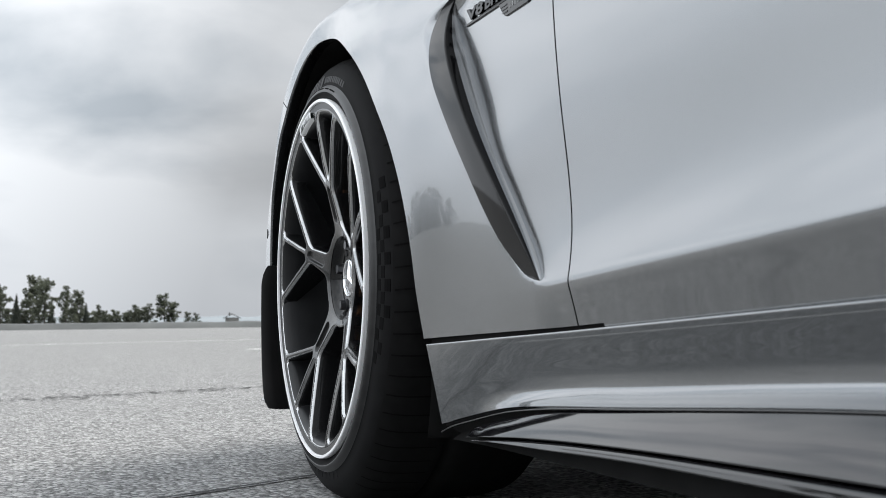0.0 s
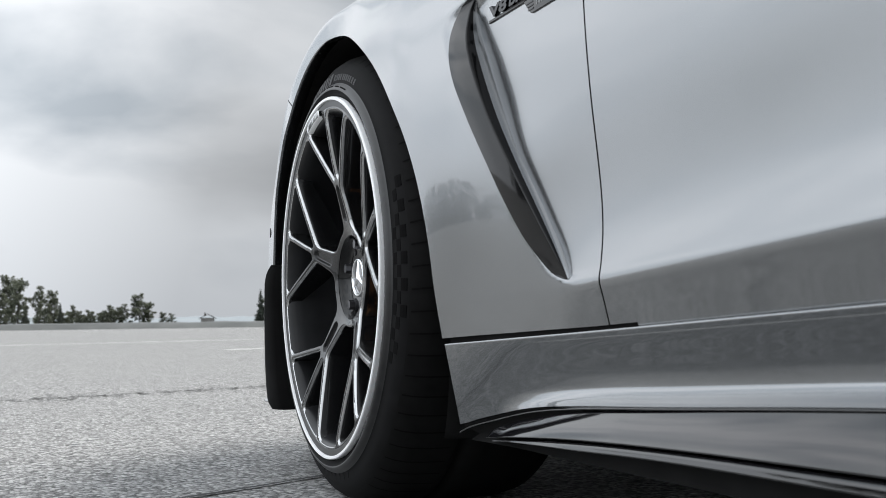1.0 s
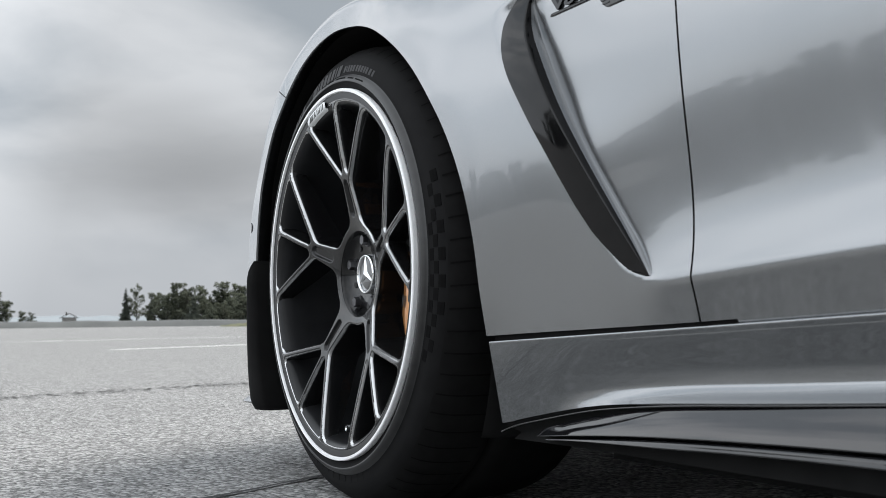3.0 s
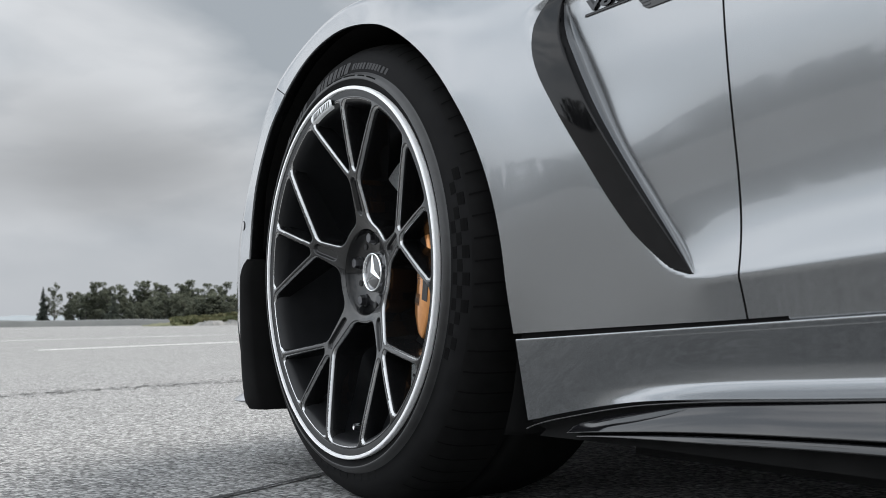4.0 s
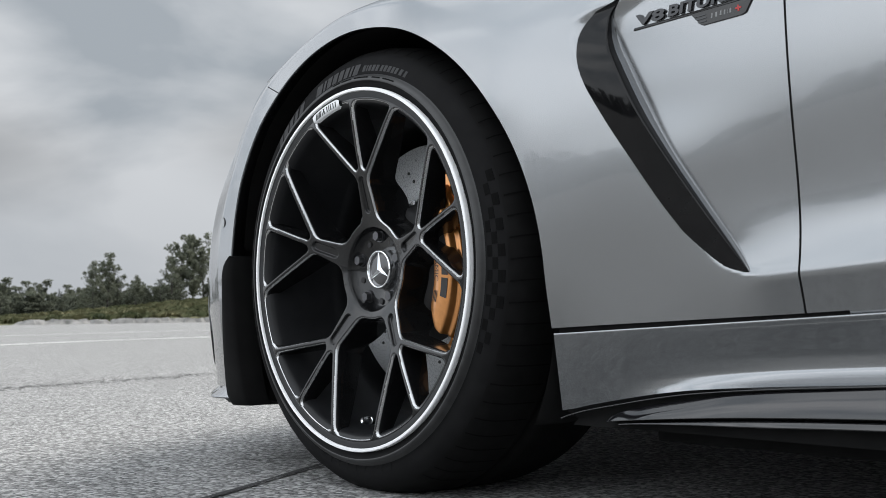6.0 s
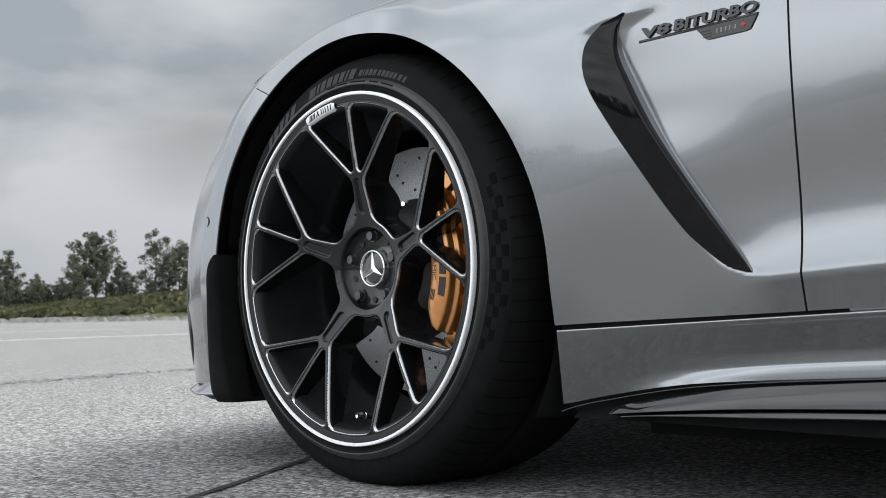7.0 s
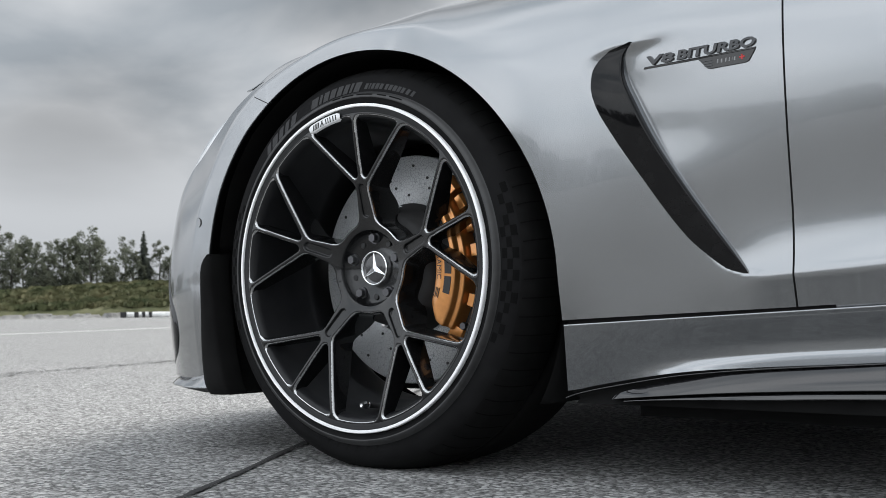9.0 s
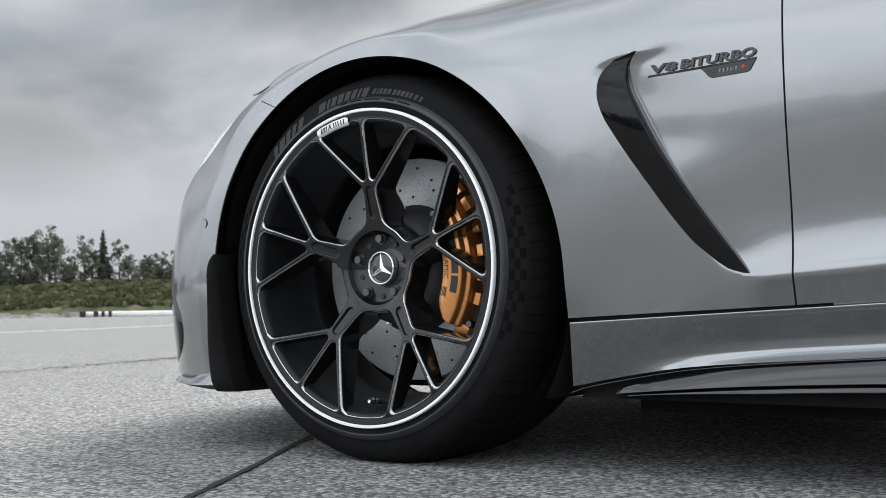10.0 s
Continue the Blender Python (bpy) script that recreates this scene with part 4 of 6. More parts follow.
# black air deflector ahead of the tyre
fl = []
for i in range(31):
    q = i / 30
    z = 0.116 + (0.381 - 0.116) * q
    xf = float(pchip([0, 0.1, 0.5, 0.86, 0.95, 1.0], [-0.386, -0.394, -0.4015, -0.4000, -0.395, -0.385], q))
    yo = float(pchip([0, 0.06, 0.3, 0.85, 0.94, 1.0], [-0.062, -0.069, -0.0710, -0.0695, -0.066, -0.058], q))
    xr = float(pchip([0, 0.3, 0.7, 1.0], [-0.330, -0.350, -0.368, -0.3805], q))
    fl.append([Vector((xf + 0.001, yo + 0.034, z)), Vector((xf + 0.002, yo + 0.014, z)), Vector((xf + 0.006, yo + 0.0085, z)), Vector((xf * 0.62 + xr * 0.38, yo + 0.0008, z)), Vector((xf * 0.35 + xr * 0.65, yo, z)), Vector((xr, yo + 0.006, z)), Vector((xr + 0.004, yo + 0.014, z)), Vector((xr - 0.002, yo + 0.06, z))])
v, f = grid([list(k) for k in zip(*fl)])
solid("air_deflector", v, f, M_UNDER, car, "black plastic air deflector ahead of the tyre", thick=0.003)

# headlamp above the bumper, with a dark gap along its lower edge
lens, gap = [], []
for i in range(53):
    x = -0.262 - i * 0.0051
    z = crest_z(x)
    y = bumper_y(x, z)
    h = lamp_rise(x)
    gap.append([Vector((x, y + 0.0008, z - 0.0014)), Vector((x, y + 0.0004, z - 0.0004)), Vector((x, y + 0.002, z + 0.0010)), Vector((x, y + 0.0250, z + 0.0012))])
    y += 0.004 + 0.020 * float(smoothstep(-0.47, -0.33, x))
    lens.append([Vector((x - 0.012 * s, y + 0.0012 + 0.45 * h * s + 0.050 * s**3, z + 0.0028 + h * math.sin(s * math.pi / 2))) for s in (0, 0.03, 0.08, 0.15, 0.25, 0.35, 0.45, 0.55, 0.65, 0.75, 0.85, 0.93, 1.0)])
v, f = grid(lens)
solid("headlamp", v, [q[::-1] for q in f], M_LENS, car, "clear headlamp lens with bright insides", thick=0.003)
v, f = grid(gap)
solid("headlamp_gap", v, f, M_LINER, car, "black gap round the headlamp")

# ---------------------------------------------------------------- rest of the shell
YC = 0.925                         # the car's centre line


def roof_z(x):
    return float(pchip([-1.05, -0.75, -0.4, 0.0, 0.72, 1.4, 1.85, 2.5, 3.2, 3.55], [0.48, 0.60, 0.73, 0.85, 0.93, 1.27, 1.32, 1.25, 0.98, 0.90], x))


def top_edge(x):
    if x < -0.213:
        z, h = crest_z(x), lamp_rise(max(x, -0.62))
        return Vector((x, bumper_y(x, z) + 0.45 * h + 0.052, z + h + 0.0005))
    z = wing_top(x)
    return Vector((x, side_y(x, z), z))


bon = []
for x in np.linspace(-1.04, 0.72, 90):
    e = top_edge(float(x))
    bon.append([Vector((x, e.y + (2 * (YC - e.y)) * s, e.z + (roof_z(x) - e.z) * math.sin(math.pi * s) ** 0.75)) for s in np.linspace(0, 1, 33)])
v, f = grid(bon)
solid("bonnet", v, f, M_PAINT, car, "silver metallic bonnet", thick=0.004)
cab = []
for x in np.linspace(0.72, 3.55, 60):
    e = Vector((x, side_y(min(x, 1.9), ZTOP), ZTOP))
    h = roof_z(x) - ZTOP
    cab.append([Vector((x, e.y + 2 * (YC - e.y) * (0.5 - 0.5 * math.copysign(abs(math.cos(math.pi * s)) ** 0.75, math.cos(math.pi * s))), ZTOP + h * math.sin(math.pi * s) ** 0.8)) for s in np.linspace(0, 1, 33)])
v, f = grid(cab)
solid("cabin", v, f, M_GLOSS, car, "dark glazed cabin and roof", thick=0.004)
REAR_X = 2.70


def rear_low(x):
    d = x - REAR_X
    return ARCH_Z + math.sqrt(ARCH_R**2 - d * d) if abs(d) < ARCH_R - 0.002 else 0.24


rq = [[Vector((x, side_y(1.9, z) + 0.28 * float(smoothstep(3.1, 3.6, x)) ** 2, z)) for z in np.linspace(rear_low(x), ZTOP, 20)] for x in sorted(list(np.linspace(1.931, 3.55, 50)) + [REAR_X + ARCH_R * math.cos(t) for t in np.linspace(0.05, 3.09, 30)])]
v, f = grid(rq)
quarter = solid("rear_quarter", v, f, M_PAINT, car, "silver metallic rear quarter panel", thick=0.004)
v, f = grid([[Vector((3.55, 0.30 + 1.25 * s, z)) for z in np.linspace(0.24, 0.90, 6)] for s in np.linspace(0, 1, 9)])
solid("tail_panel", v, f, M_PAINT, car, "silver metallic tail panel", thick=0.004)


def mirrored(ob):
    """The same panel on the car's other flank."""
    me = ob.data.copy()
    me.transform(Matrix.Translation((0, 2 * YC, 0)) @ Matrix.Diagonal((1, -1, 1, 1)))
    me.flip_normals()
    o = new(ob.name.split(".")[0], me)
    o.parent = car
    for m in ob.modifiers:
        s = o.modifiers.new("thickness", "SOLIDIFY")
        s.thickness, s.offset = 0.003, -1.0
    if "label" in ob:
        tagged(o, label=ob["label"])


for ob in (wing, door, bumper, quarter):
    mirrored(ob)

# ---------------------------------------------------------------- wheel arch liner and underside
rows, inner = [], []
for i in range(249):
    a = radians(-34 + i)
    o = Vector((math.cos(a), 0, math.sin(a)))
    c = Vector((ARCH_X, 0, ARCH_Z))
    low = a > 2.98
    y0 = -0.052 if low else float(pchip([-0.6, -0.2, 0.1, 0.6, 2.9], [0.010, -0.004, -0.026, -0.045, -0.050], a))
    r0 = 0.401 if low else 0.3865
    row = [c + o * r0 + Vector((0, y0, 0)), c + o * (0.402 if low else 0.394) + Vector((0, 0.02, 0)), c + o * 0.396 + Vector((0, 0.34, 0))]
    for p in row:
        p.z = max(p.z, 0.119)
    rows.append(row)
    if 0.05 < a < 3.09:
        inner.append([row[-1], Vector((ARCH_X + 0.2 * math.cos(a), 0.36, max(ARCH_Z + 0.2 * math.sin(a), 0.26)))])
v, f = joined(grid(rows), grid(inner))
solid("arch_liner", v, f, M_UNDER, car, "matt black wheel arch liner")
solid("underbody", *box(0.43, 3.2, 0.14, 1.71, 0.095, 0.135), M_UNDER, car, "flat black underbody panel", smooth=False)
solid("front_undertray", *box(-0.78, -0.40, 0.36, 1.49, 0.108, 0.135), M_UNDER, car, "flat black undertray", smooth=False)

solid("engine_tray", *box(-0.398, 0.428, 0.36, 1.49, 0.105, 0.16), M_UNDER, car, "flat black tray under the engine", smooth=False)

WX, WZ = -0.004, 0.3425

# ---------------------------------------------------------------- front wheel
TYRE = [(0.255, 0.20), (0.262, -0.030), (0.272, -0.047), (0.2812, -0.0530), (0.2850, -0.0535), (0.2880, -0.0555), (0.2905, -0.0578), (0.2930, -0.0580), (0.2965, -0.0562), (0.2995, -0.0530), (0.3012, -0.0498), (0.305, -0.0485), (0.312, -0.0475), (0.322, -0.0445),
        (0.332, -0.037), (0.341, -0.024), (0.3465, -0.008), (0.3495, 0.015), (0.3515, 0.05), (0.3518, 0.058), (0.345, 0.060), (0.345, 0.068), (0.3520, 0.070), (0.352, 0.10), (0.3515, 0.15), (0.3495, 0.19), (0.344, 0.215), (0.325, 0.235), (0.29, 0.238), (0.255, 0.22)]
v, f = revolve(TYRE, WX, WZ, 180, flat=0.0)
tyre = solid("tyre", v, f, M_RUBBER, car, "black low-profile tyre with raised sidewall marks")
tyre.data.materials.append(M_TREAD)
tyre.data.materials.append(M_RUBBER_S)
for q in tyre.data.polygons:
    c = q.center
    r = math.hypot(c.x - WX, c.z - WZ)
    q.material_index = 1 if r > 0.336 or c.z < 0.004 else 2 if 0.2895 < r < 0.3005 and c.y < 0 else 0
v, f = revolve([(0.262, 0.19), (0.256, 0.18), (0.248, 0.158), (0.2325, 0.140), (0.2310, 0.132), (0.2310, 0.072), (0.2325, 0.060), (0.2430, 0.030), (0.2475, 0.0), (0.2505, -0.030), (0.2525, -0.0420), (0.2550, -0.0490), (0.2585, -0.0540), (0.2620, -0.0562), (0.2660, -0.0570), (0.2752, -0.0578)], WX, WZ, 160)
rim = solid("wheel_rim", v, f, M_BARREL, car, "satin black forged alloy wheel rim")
v, f = revolve([(0.2742, -0.0550), (0.2748, -0.0600), (0.2752, -0.0610), (0.2756, -0.0613), (0.2788, -0.0613), (0.2794, -0.0609), (0.2801, -0.0596), (0.2803, -0.0540), (0.2790, -0.050)], WX, WZ, 180)
solid("rim_lip", v, f, M_LIP, rim, "bright machined rim edge", smooth=False)


def sidewall_y(r):
    k = [p for p in TYRE if p[0] >= 0.281 and p[1] < 0.02]
    return float(pchip([p[0] for p in k], [p[1] for p in k], r))


def sidewall_block(name, r0, r1, a0, a1, mat, proud=0.0007, lean=0.0, steps=2, label=""):
    """A raised mark on the sidewall between two radii and two angles."""
    top, rows = [], []
    for i in range(steps + 1):
        a = a0 + (a1 - a0) * i / steps
        row = []
        for r, b in ((r0, 0.0), (r0, 1), (0.5 * (r0 + r1), 1), (r1, 1), (r1, 0.0)):
            t = radians(a + lean * (r - r0) / (r1 - r0))
            row.append(Vector((WX + r * math.cos(t), sidewall_y(r) - (proud if b else -0.001), WZ + r * math.sin(t))))
        rows.append(row)
    v, f = grid(rows)
    n = len(v)
    return solid(name, v, f + [(0, 1, 2, 3, 4), (n - 1, n - 2, n - 3, n - 4, n - 5)], mat, tyre, label, smooth=False)


a = 110.5
for w in (3.2, 1.2, 2.3, 2.4, 2.2, 2.0, 1.1, 2.5):      # heavy letters shown as plain bars
    sidewall_block("sidewall_mark", 0.3025, 0.3190, a - w, a, M_RUBBER_L, lean=-1.2)
    a -= w + 0.75
a = 86.2
for w in (1.3, 0.6, 1.2, 1.4, 1.3, 0, 1.2, 1.3, 1.4, 1.2, 1.2, 0, 1.3, 0, 1.1):
    if w:
        sidewall_block("sidewall_mark", 0.3060, 0.3155, a - w, a, M_RUBBER_L, proud=0.0004, lean=-0.6)
    a -= w + 0.45
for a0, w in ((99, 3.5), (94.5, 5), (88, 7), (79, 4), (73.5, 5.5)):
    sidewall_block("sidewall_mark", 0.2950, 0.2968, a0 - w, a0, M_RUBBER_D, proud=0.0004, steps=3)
for a0, w in ((136, 2.4), (132.6, 3.2), (128.4, 2.4), (124.8, 2.0), (121.4, 2.6)):
    sidewall_block("sidewall_mark", 0.3010, 0.3200, a0 - w, a0, M_RUBBER_L, lean=-2)
for base, sgn in ((-24.0, 1), (156.0, 1)):
    for i in range(15):
        for j in range(3):
            if (i + j) % 2 == 0 and not (i > 11 and j == 0) and not (i < 3 and j == 2):
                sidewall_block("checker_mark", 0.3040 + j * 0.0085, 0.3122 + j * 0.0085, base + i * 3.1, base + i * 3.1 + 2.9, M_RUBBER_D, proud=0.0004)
for k in range(9):
    sidewall_block("sidewall_mark", 0.3012, 0.3120, 250 + k * 4.2, 252.8 + k * 4.2, M_RUBBER, proud=0.0004, lean=-1.0)
grooves = []
for i in range(72):
    t = radians(i * 5)
    d, s = Vector((math.cos(t), 0, math.sin(t))), Vector((-math.sin(t), 0, math.cos(t)))
    if WZ + 0.35 * math.sin(t) < 0.02:
        continue
    pts = [(0.3345, -0.0350), (0.3415, -0.0238), (0.3470, -0.0078), (0.3500, 0.0150), (0.3517, 0.0480)]
    rows = []
    for n, (r, y) in enumerate(pts):
        c = Vector((WX, y - 0.0003, WZ)) + d * (r + 0.0003) + s * (0.006 * n / 4)
        rows.append([c - s * 0.0011, c + s * 0.0011])
    grooves.append(grid(rows))
v, f = joined(*grooves)
# flat strips on the shoulder; the grooves' shade is their dark colour
solid("shoulder_groove", v, f, M_RUBBER_D, tyre, "narrow dark strips for the shaded grooves across the tyre shoulder", smooth=False)["kind"] = "stuff"


def dish(r):
    """How far outboard the face of the wheel lies at a radius."""
    return float(pchip([0.0, 0.045, 0.072, 0.11, 0.15, 0.20, 0.240, 0.254, 0.262, 0.268, 0.274], [-0.004, -0.010, -0.020, -0.030, -0.040, -0.050, -0.0565, -0.0580, -0.0575, -0.0555, -0.0525], r))


def polar(r, a):
    return Vector((r * math.cos(radians(a)), 0, r * math.sin(radians(a))))


def spoke_field(u, w):
    """Signed distance, in the wheel's plane, to one fifth of the wheel's face: an arm along w that splits in three, with the hub and the rim."""
    def bar(x0, y0, x1, y1, h0, h1):
        dx, dy = x1 - x0, y1 - y0
        t = np.clip(((u - x0) * dx + (w - y0) * dy) / (dx * dx + dy * dy), 0, 1)
        return np.hypot(u - x0 - t * dx, w - y0 - t * dy) - (h0 + (h1 - h0) * t)

    def blend(a, b, k):
        h = np.clip(0.5 + 0.5 * (b - a) / k, 0, 1)
        return b + (a - b) * h - k * h * (1 - h)
    r = np.hypot(u, w)
    arm = np.minimum(bar(0, 0.055, 0, 0.105, 0.0215, 0.0165), bar(0, 0.105, 0, 0.146, 0.0165, 0.0125))
    d = blend(bar(0, 0.140, 0, 0.276, 0.0044, 0.0040), arm, 0.006)
    for sg in (1, -1):
        e = polar(0.276, 90 - 25.3 * sg)
        d = blend(d, bar(0.0085 * sg, 0.143, e.x, e.z, 0.0048, 0.0042), 0.009)
    d = blend(d, r - 0.0785, 0.016)
    return blend(d, 0.2605 - r, 0.013)


def make_spoke():
    """Mesh of one fifth of the wheel's face, arm upwards, about the axle: rounded front, slot in the arm, deep walls behind."""
    rr, aa = np.arange(0.0665, 0.2716, 0.0011), np.radians(np.arange(54.0, 126.01, 0.24))
    R, A = np.meshgrid(rr, aa, indexing="ij")
    U, W = R * np.cos(A), R * np.sin(A)
    cell = 0.0012
    for _ in range(6):               # lay the nearest points of the net on the outline
        d = spoke_field(U, W)
        e = 1e-5
        gx, gw = (spoke_field(U + e, W) - d) / e, (spoke_field(U, W + e) - d) / e
        near = (np.abs(d) < 0.72 * cell) & (R > 0.068) & (R < 0.2710)
        g2 = np.maximum(gx * gx + gw * gw, 0.2)
        U, W = U - np.where(near, d * gx / g2, 0), W - np.where(near, d * gw / g2, 0)
    d = spoke_field(U, W)
    inside = d < 4e-4
    rad = np.hypot(U, W)
    front = np.array([dish(q) for q in np.linspace(0.06, 0.28, 400)])
    Y = np.interp(rad, np.linspace(0.06, 0.28, 400), front)
    depth = np.maximum(-d, 0)
    Y = Y + 0.0026 * np.maximum(1 - depth / 0.0028, 0) ** 1.15
    slot = np.hypot(U, np.maximum(np.maximum(0.096 - W, W - 0.137), 0)) - 0.0078
    Y = Y + 0.0048 * smoothstep(0.0008, -0.0022, slot)
    ids = np.where(inside, 1, 0)
    index = -np.ones_like(ids)
    index[inside] = np.arange(inside.sum())
    verts = np.stack((U[inside], Y[inside], W[inside]), 1)
    faces = []
    n, m = ids.shape
    for i in range(n - 1):
        for j in range(m - 1):
            q = [k for k in (index[i, j], index[i, j + 1], index[i + 1, j + 1], index[i + 1, j]) if k >= 0]
            if len(q) >= 3:
                faces.append(tuple(int(k) for k in q))
    bm = bmesh.new()
    pts = [bm.verts.new(p) for p in verts]
    for q in faces:
        bm.faces.new([pts[k] for k in q])
    bmesh.ops.remove_doubles(bm, verts=bm.verts, dist=0.0005)
    bmesh.ops.dissolve_degenerate(bm, edges=bm.edges, dist=0.0002)
    bm.verts.index_update()
    verts = np.array([p.co[:] for p in bm.verts])
    faces = [tuple(p.index for p in q.verts) for q in bm.faces]
    rim_edges = [(e.verts[0].index, e.verts[1].index) for e in bm.edges if e.is_boundary]
    bm.free()
    rad, turn = np.hypot(verts[:, 0], verts[:, 2]), np.degrees(np.arctan2(verts[:, 2], verts[:, 0]))
    border = (rad < 0.0672) | (rad > 0.2706) | (np.abs(turn - 90) > 35.9)
    rim_edges = [(a, b) for a, b in rim_edges if not (border[a] and border[b])]
    ring = sorted({k for e in rim_edges for k in e})
    e = 1e-5
    pu, pw = verts[ring, 0], verts[ring, 2]
    gx, gw = (spoke_field(pu + e, pw) - spoke_field(pu - e, pw)), (spoke_field(pu, pw + e) - spoke_field(pu, pw - e))
    g = np.maximum(np.hypot(gx, gw), 1e-9)
    gx, gw = gx / g, gw / g
    at = {k: i for i, k in enumerate(ring)}
    left, right = np.array([at[a] for a, b in rim_edges]), np.array([at[b] for a, b in rim_edges])
    for _ in range(12):              # even out the direction of the walls along the outline
        nx, nw, c = gx.copy(), gw.copy(), np.ones(len(ring))
        for i, j in ((left, right), (right, left)):
            np.add.at(nx, i, gx[j])
            np.add.at(nw, i, gw[j])
            np.add.at(c, i, 1)
        g = np.maximum(np.hypot(nx, nw), 1e-9)
        gx, gw = nx / g, nw / g
    deep = pchip([0.06, 0.085, 0.11, 0.15, 0.20, 0.26], [0.050, 0.064, 0.066, 0.048, 0.038, 0.022], np.hypot(pu, pw))
    out, place = [verts], {k: k for k in ring}
    total = len(verts)
    last = dict(place)
    for off, q in ((0.0008, 0.05), (0.0017, 0.16), (0.0028, 0.40), (0.0038, 0.70), (0.0046, 1.0)):
        out.append(np.stack((pu + gx * off, verts[ring, 1] + deep * q, pw + gw * off), 1))
        here = {k: total + i for i, k in enumerate(ring)}
        faces += [(b, a, here_a, here_b) for a0, b0 in rim_edges for a, b, here_a, here_b in ((last[a0], last[b0], here[a0], here[b0]),)]
        last, total = here, total + len(ring)
    me = bpy.data.meshes.new("spoke")
    me.from_pydata([tuple(q) for q in np.concatenate(out)], [], faces)
    bm = bmesh.new()
    bm.from_mesh(me)
    bmesh.ops.recalc_face_normals(bm, faces=bm.faces)
    bm.to_mesh(me)
    bm.free()
    me.materials.append(M_RIM)
    me.materials.append(M_EDGE)
    co = np.concatenate(out)
    depth, rad_all = -spoke_field(co[:, 0], co[:, 2]), np.hypot(co[:, 0], co[:, 2])
    wall = np.arange(len(co)) >= len(verts) + len(ring)
    # a narrow band along the outline takes the pale highlight colour
    for q in me.polygons:
        k = list(q.vertices)
        q.material_index = int(depth[k].mean() < 0.0017 and not wall[k].any() and (rad_all[k] < 0.2665).all())
    me.polygons.foreach_set("use_smooth", [True] * len(me.polygons))
    return me


SPOKE = make_spoke()
for k in range(5):
    ob = new("spoke", SPOKE)
    ob.parent = rim
    ob.matrix_basis = Matrix.Translation((WX, 0, WZ)) @ Matrix.Rotation(radians(-72 * k + 0.2), 4, "Y")

v, f = revolve([(0.020, 0.004), (0.034, 0.004), (0.038, 0.001), (0.056, 0.000), (0.062, -0.004), (0.066, -0.012), (0.0675, -0.0165), (0.070, -0.0185), (0.0745, -0.0190), (0.078, -0.0160), (0.080, -0.010), (0.082, 0.02)], WX, WZ, 96)
solid("hub", v, f, M_RIM, rim)
for k in range(5):
    a = radians(90 + 72 * k)
    c = Vector((WX + 0.0525 * math.cos(a), -0.0015, WZ + 0.0525 * math.sin(a)))
    turn = Euler((radians(90), 0, 0)).to_matrix().to_4x4()
    bm = bmesh.new()
    bmesh.ops.create_cone(bm, cap_ends=True, segments=24, radius1=0.0105, radius2=0.0098, depth=0.004, matrix=Matrix.Translation(c + Vector((0, 0.0005, 0))) @ turn)
    bmesh.ops.create_cone(bm, cap_ends=True, segments=6, radius1=0.0084, radius2=0.0076, depth=0.014, matrix=Matrix.Translation(c + Vector((0, -0.003, 0))) @ turn)
    part("lug_bolt", bm, M_STEEL, rim, "dark steel lug bolt")
    b = radians(90 + 72 * k + 36)
    bm = bmesh.new()
    bmesh.ops.create_cone(bm, cap_ends=True, segments=16, radius1=0.0048, radius2=0.0048, depth=0.004, matrix=Matrix.Translation((WX + 0.050 * math.cos(b), 0.0005, WZ + 0.050 * math.sin(b))) @ turn)
    part("hub_hole", bm, M_LINER, rim, "dark round hole in the hub")
v, f = revolve([(0.0, -0.0040), (0.020, -0.0040), (0.0275, -0.0030), (0.0278, 0.006)], WX, WZ, 64)
solid("centre_cap", v, f, M_CAP, rim, "black wheel centre cap")
v, f = revolve([(0.0265, -0.0025), (0.0270, -0.0060), (0.0285, -0.0072), (0.0302, -0.0055), (0.0308, 0.004)], WX, WZ, 64)
solid("cap_ring", v, f, M_CHROME, rim, "chrome ring of the cap")
star = []
for k in range(3):
    t = radians(93 + 120 * k)
    d, s = Vector((math.cos(t), 0, math.sin(t))), Vector((-math.sin(t), 0, math.cos(t)))
    c = Vector((WX, -0.0042, WZ))
    star.append(([c + s * 0.0056 - d * 0.003, c - s * 0.0056 - d * 0.003, c + d * 0.0268 + s * 0.0008, c + d * 0.0268 - s * 0.0008, c + Vector((0, -0.0042, 0)), c + d * 0.0268 + Vector((0, -0.0012, 0))], [(0, 2, 5, 4), (1, 4, 5, 3), (2, 3, 5), (0, 4, 1)]))
v, f = joined(*star)
solid("cap_emblem", v, f, M_CHROME, rim, "chrome three-armed emblem", smooth=False)

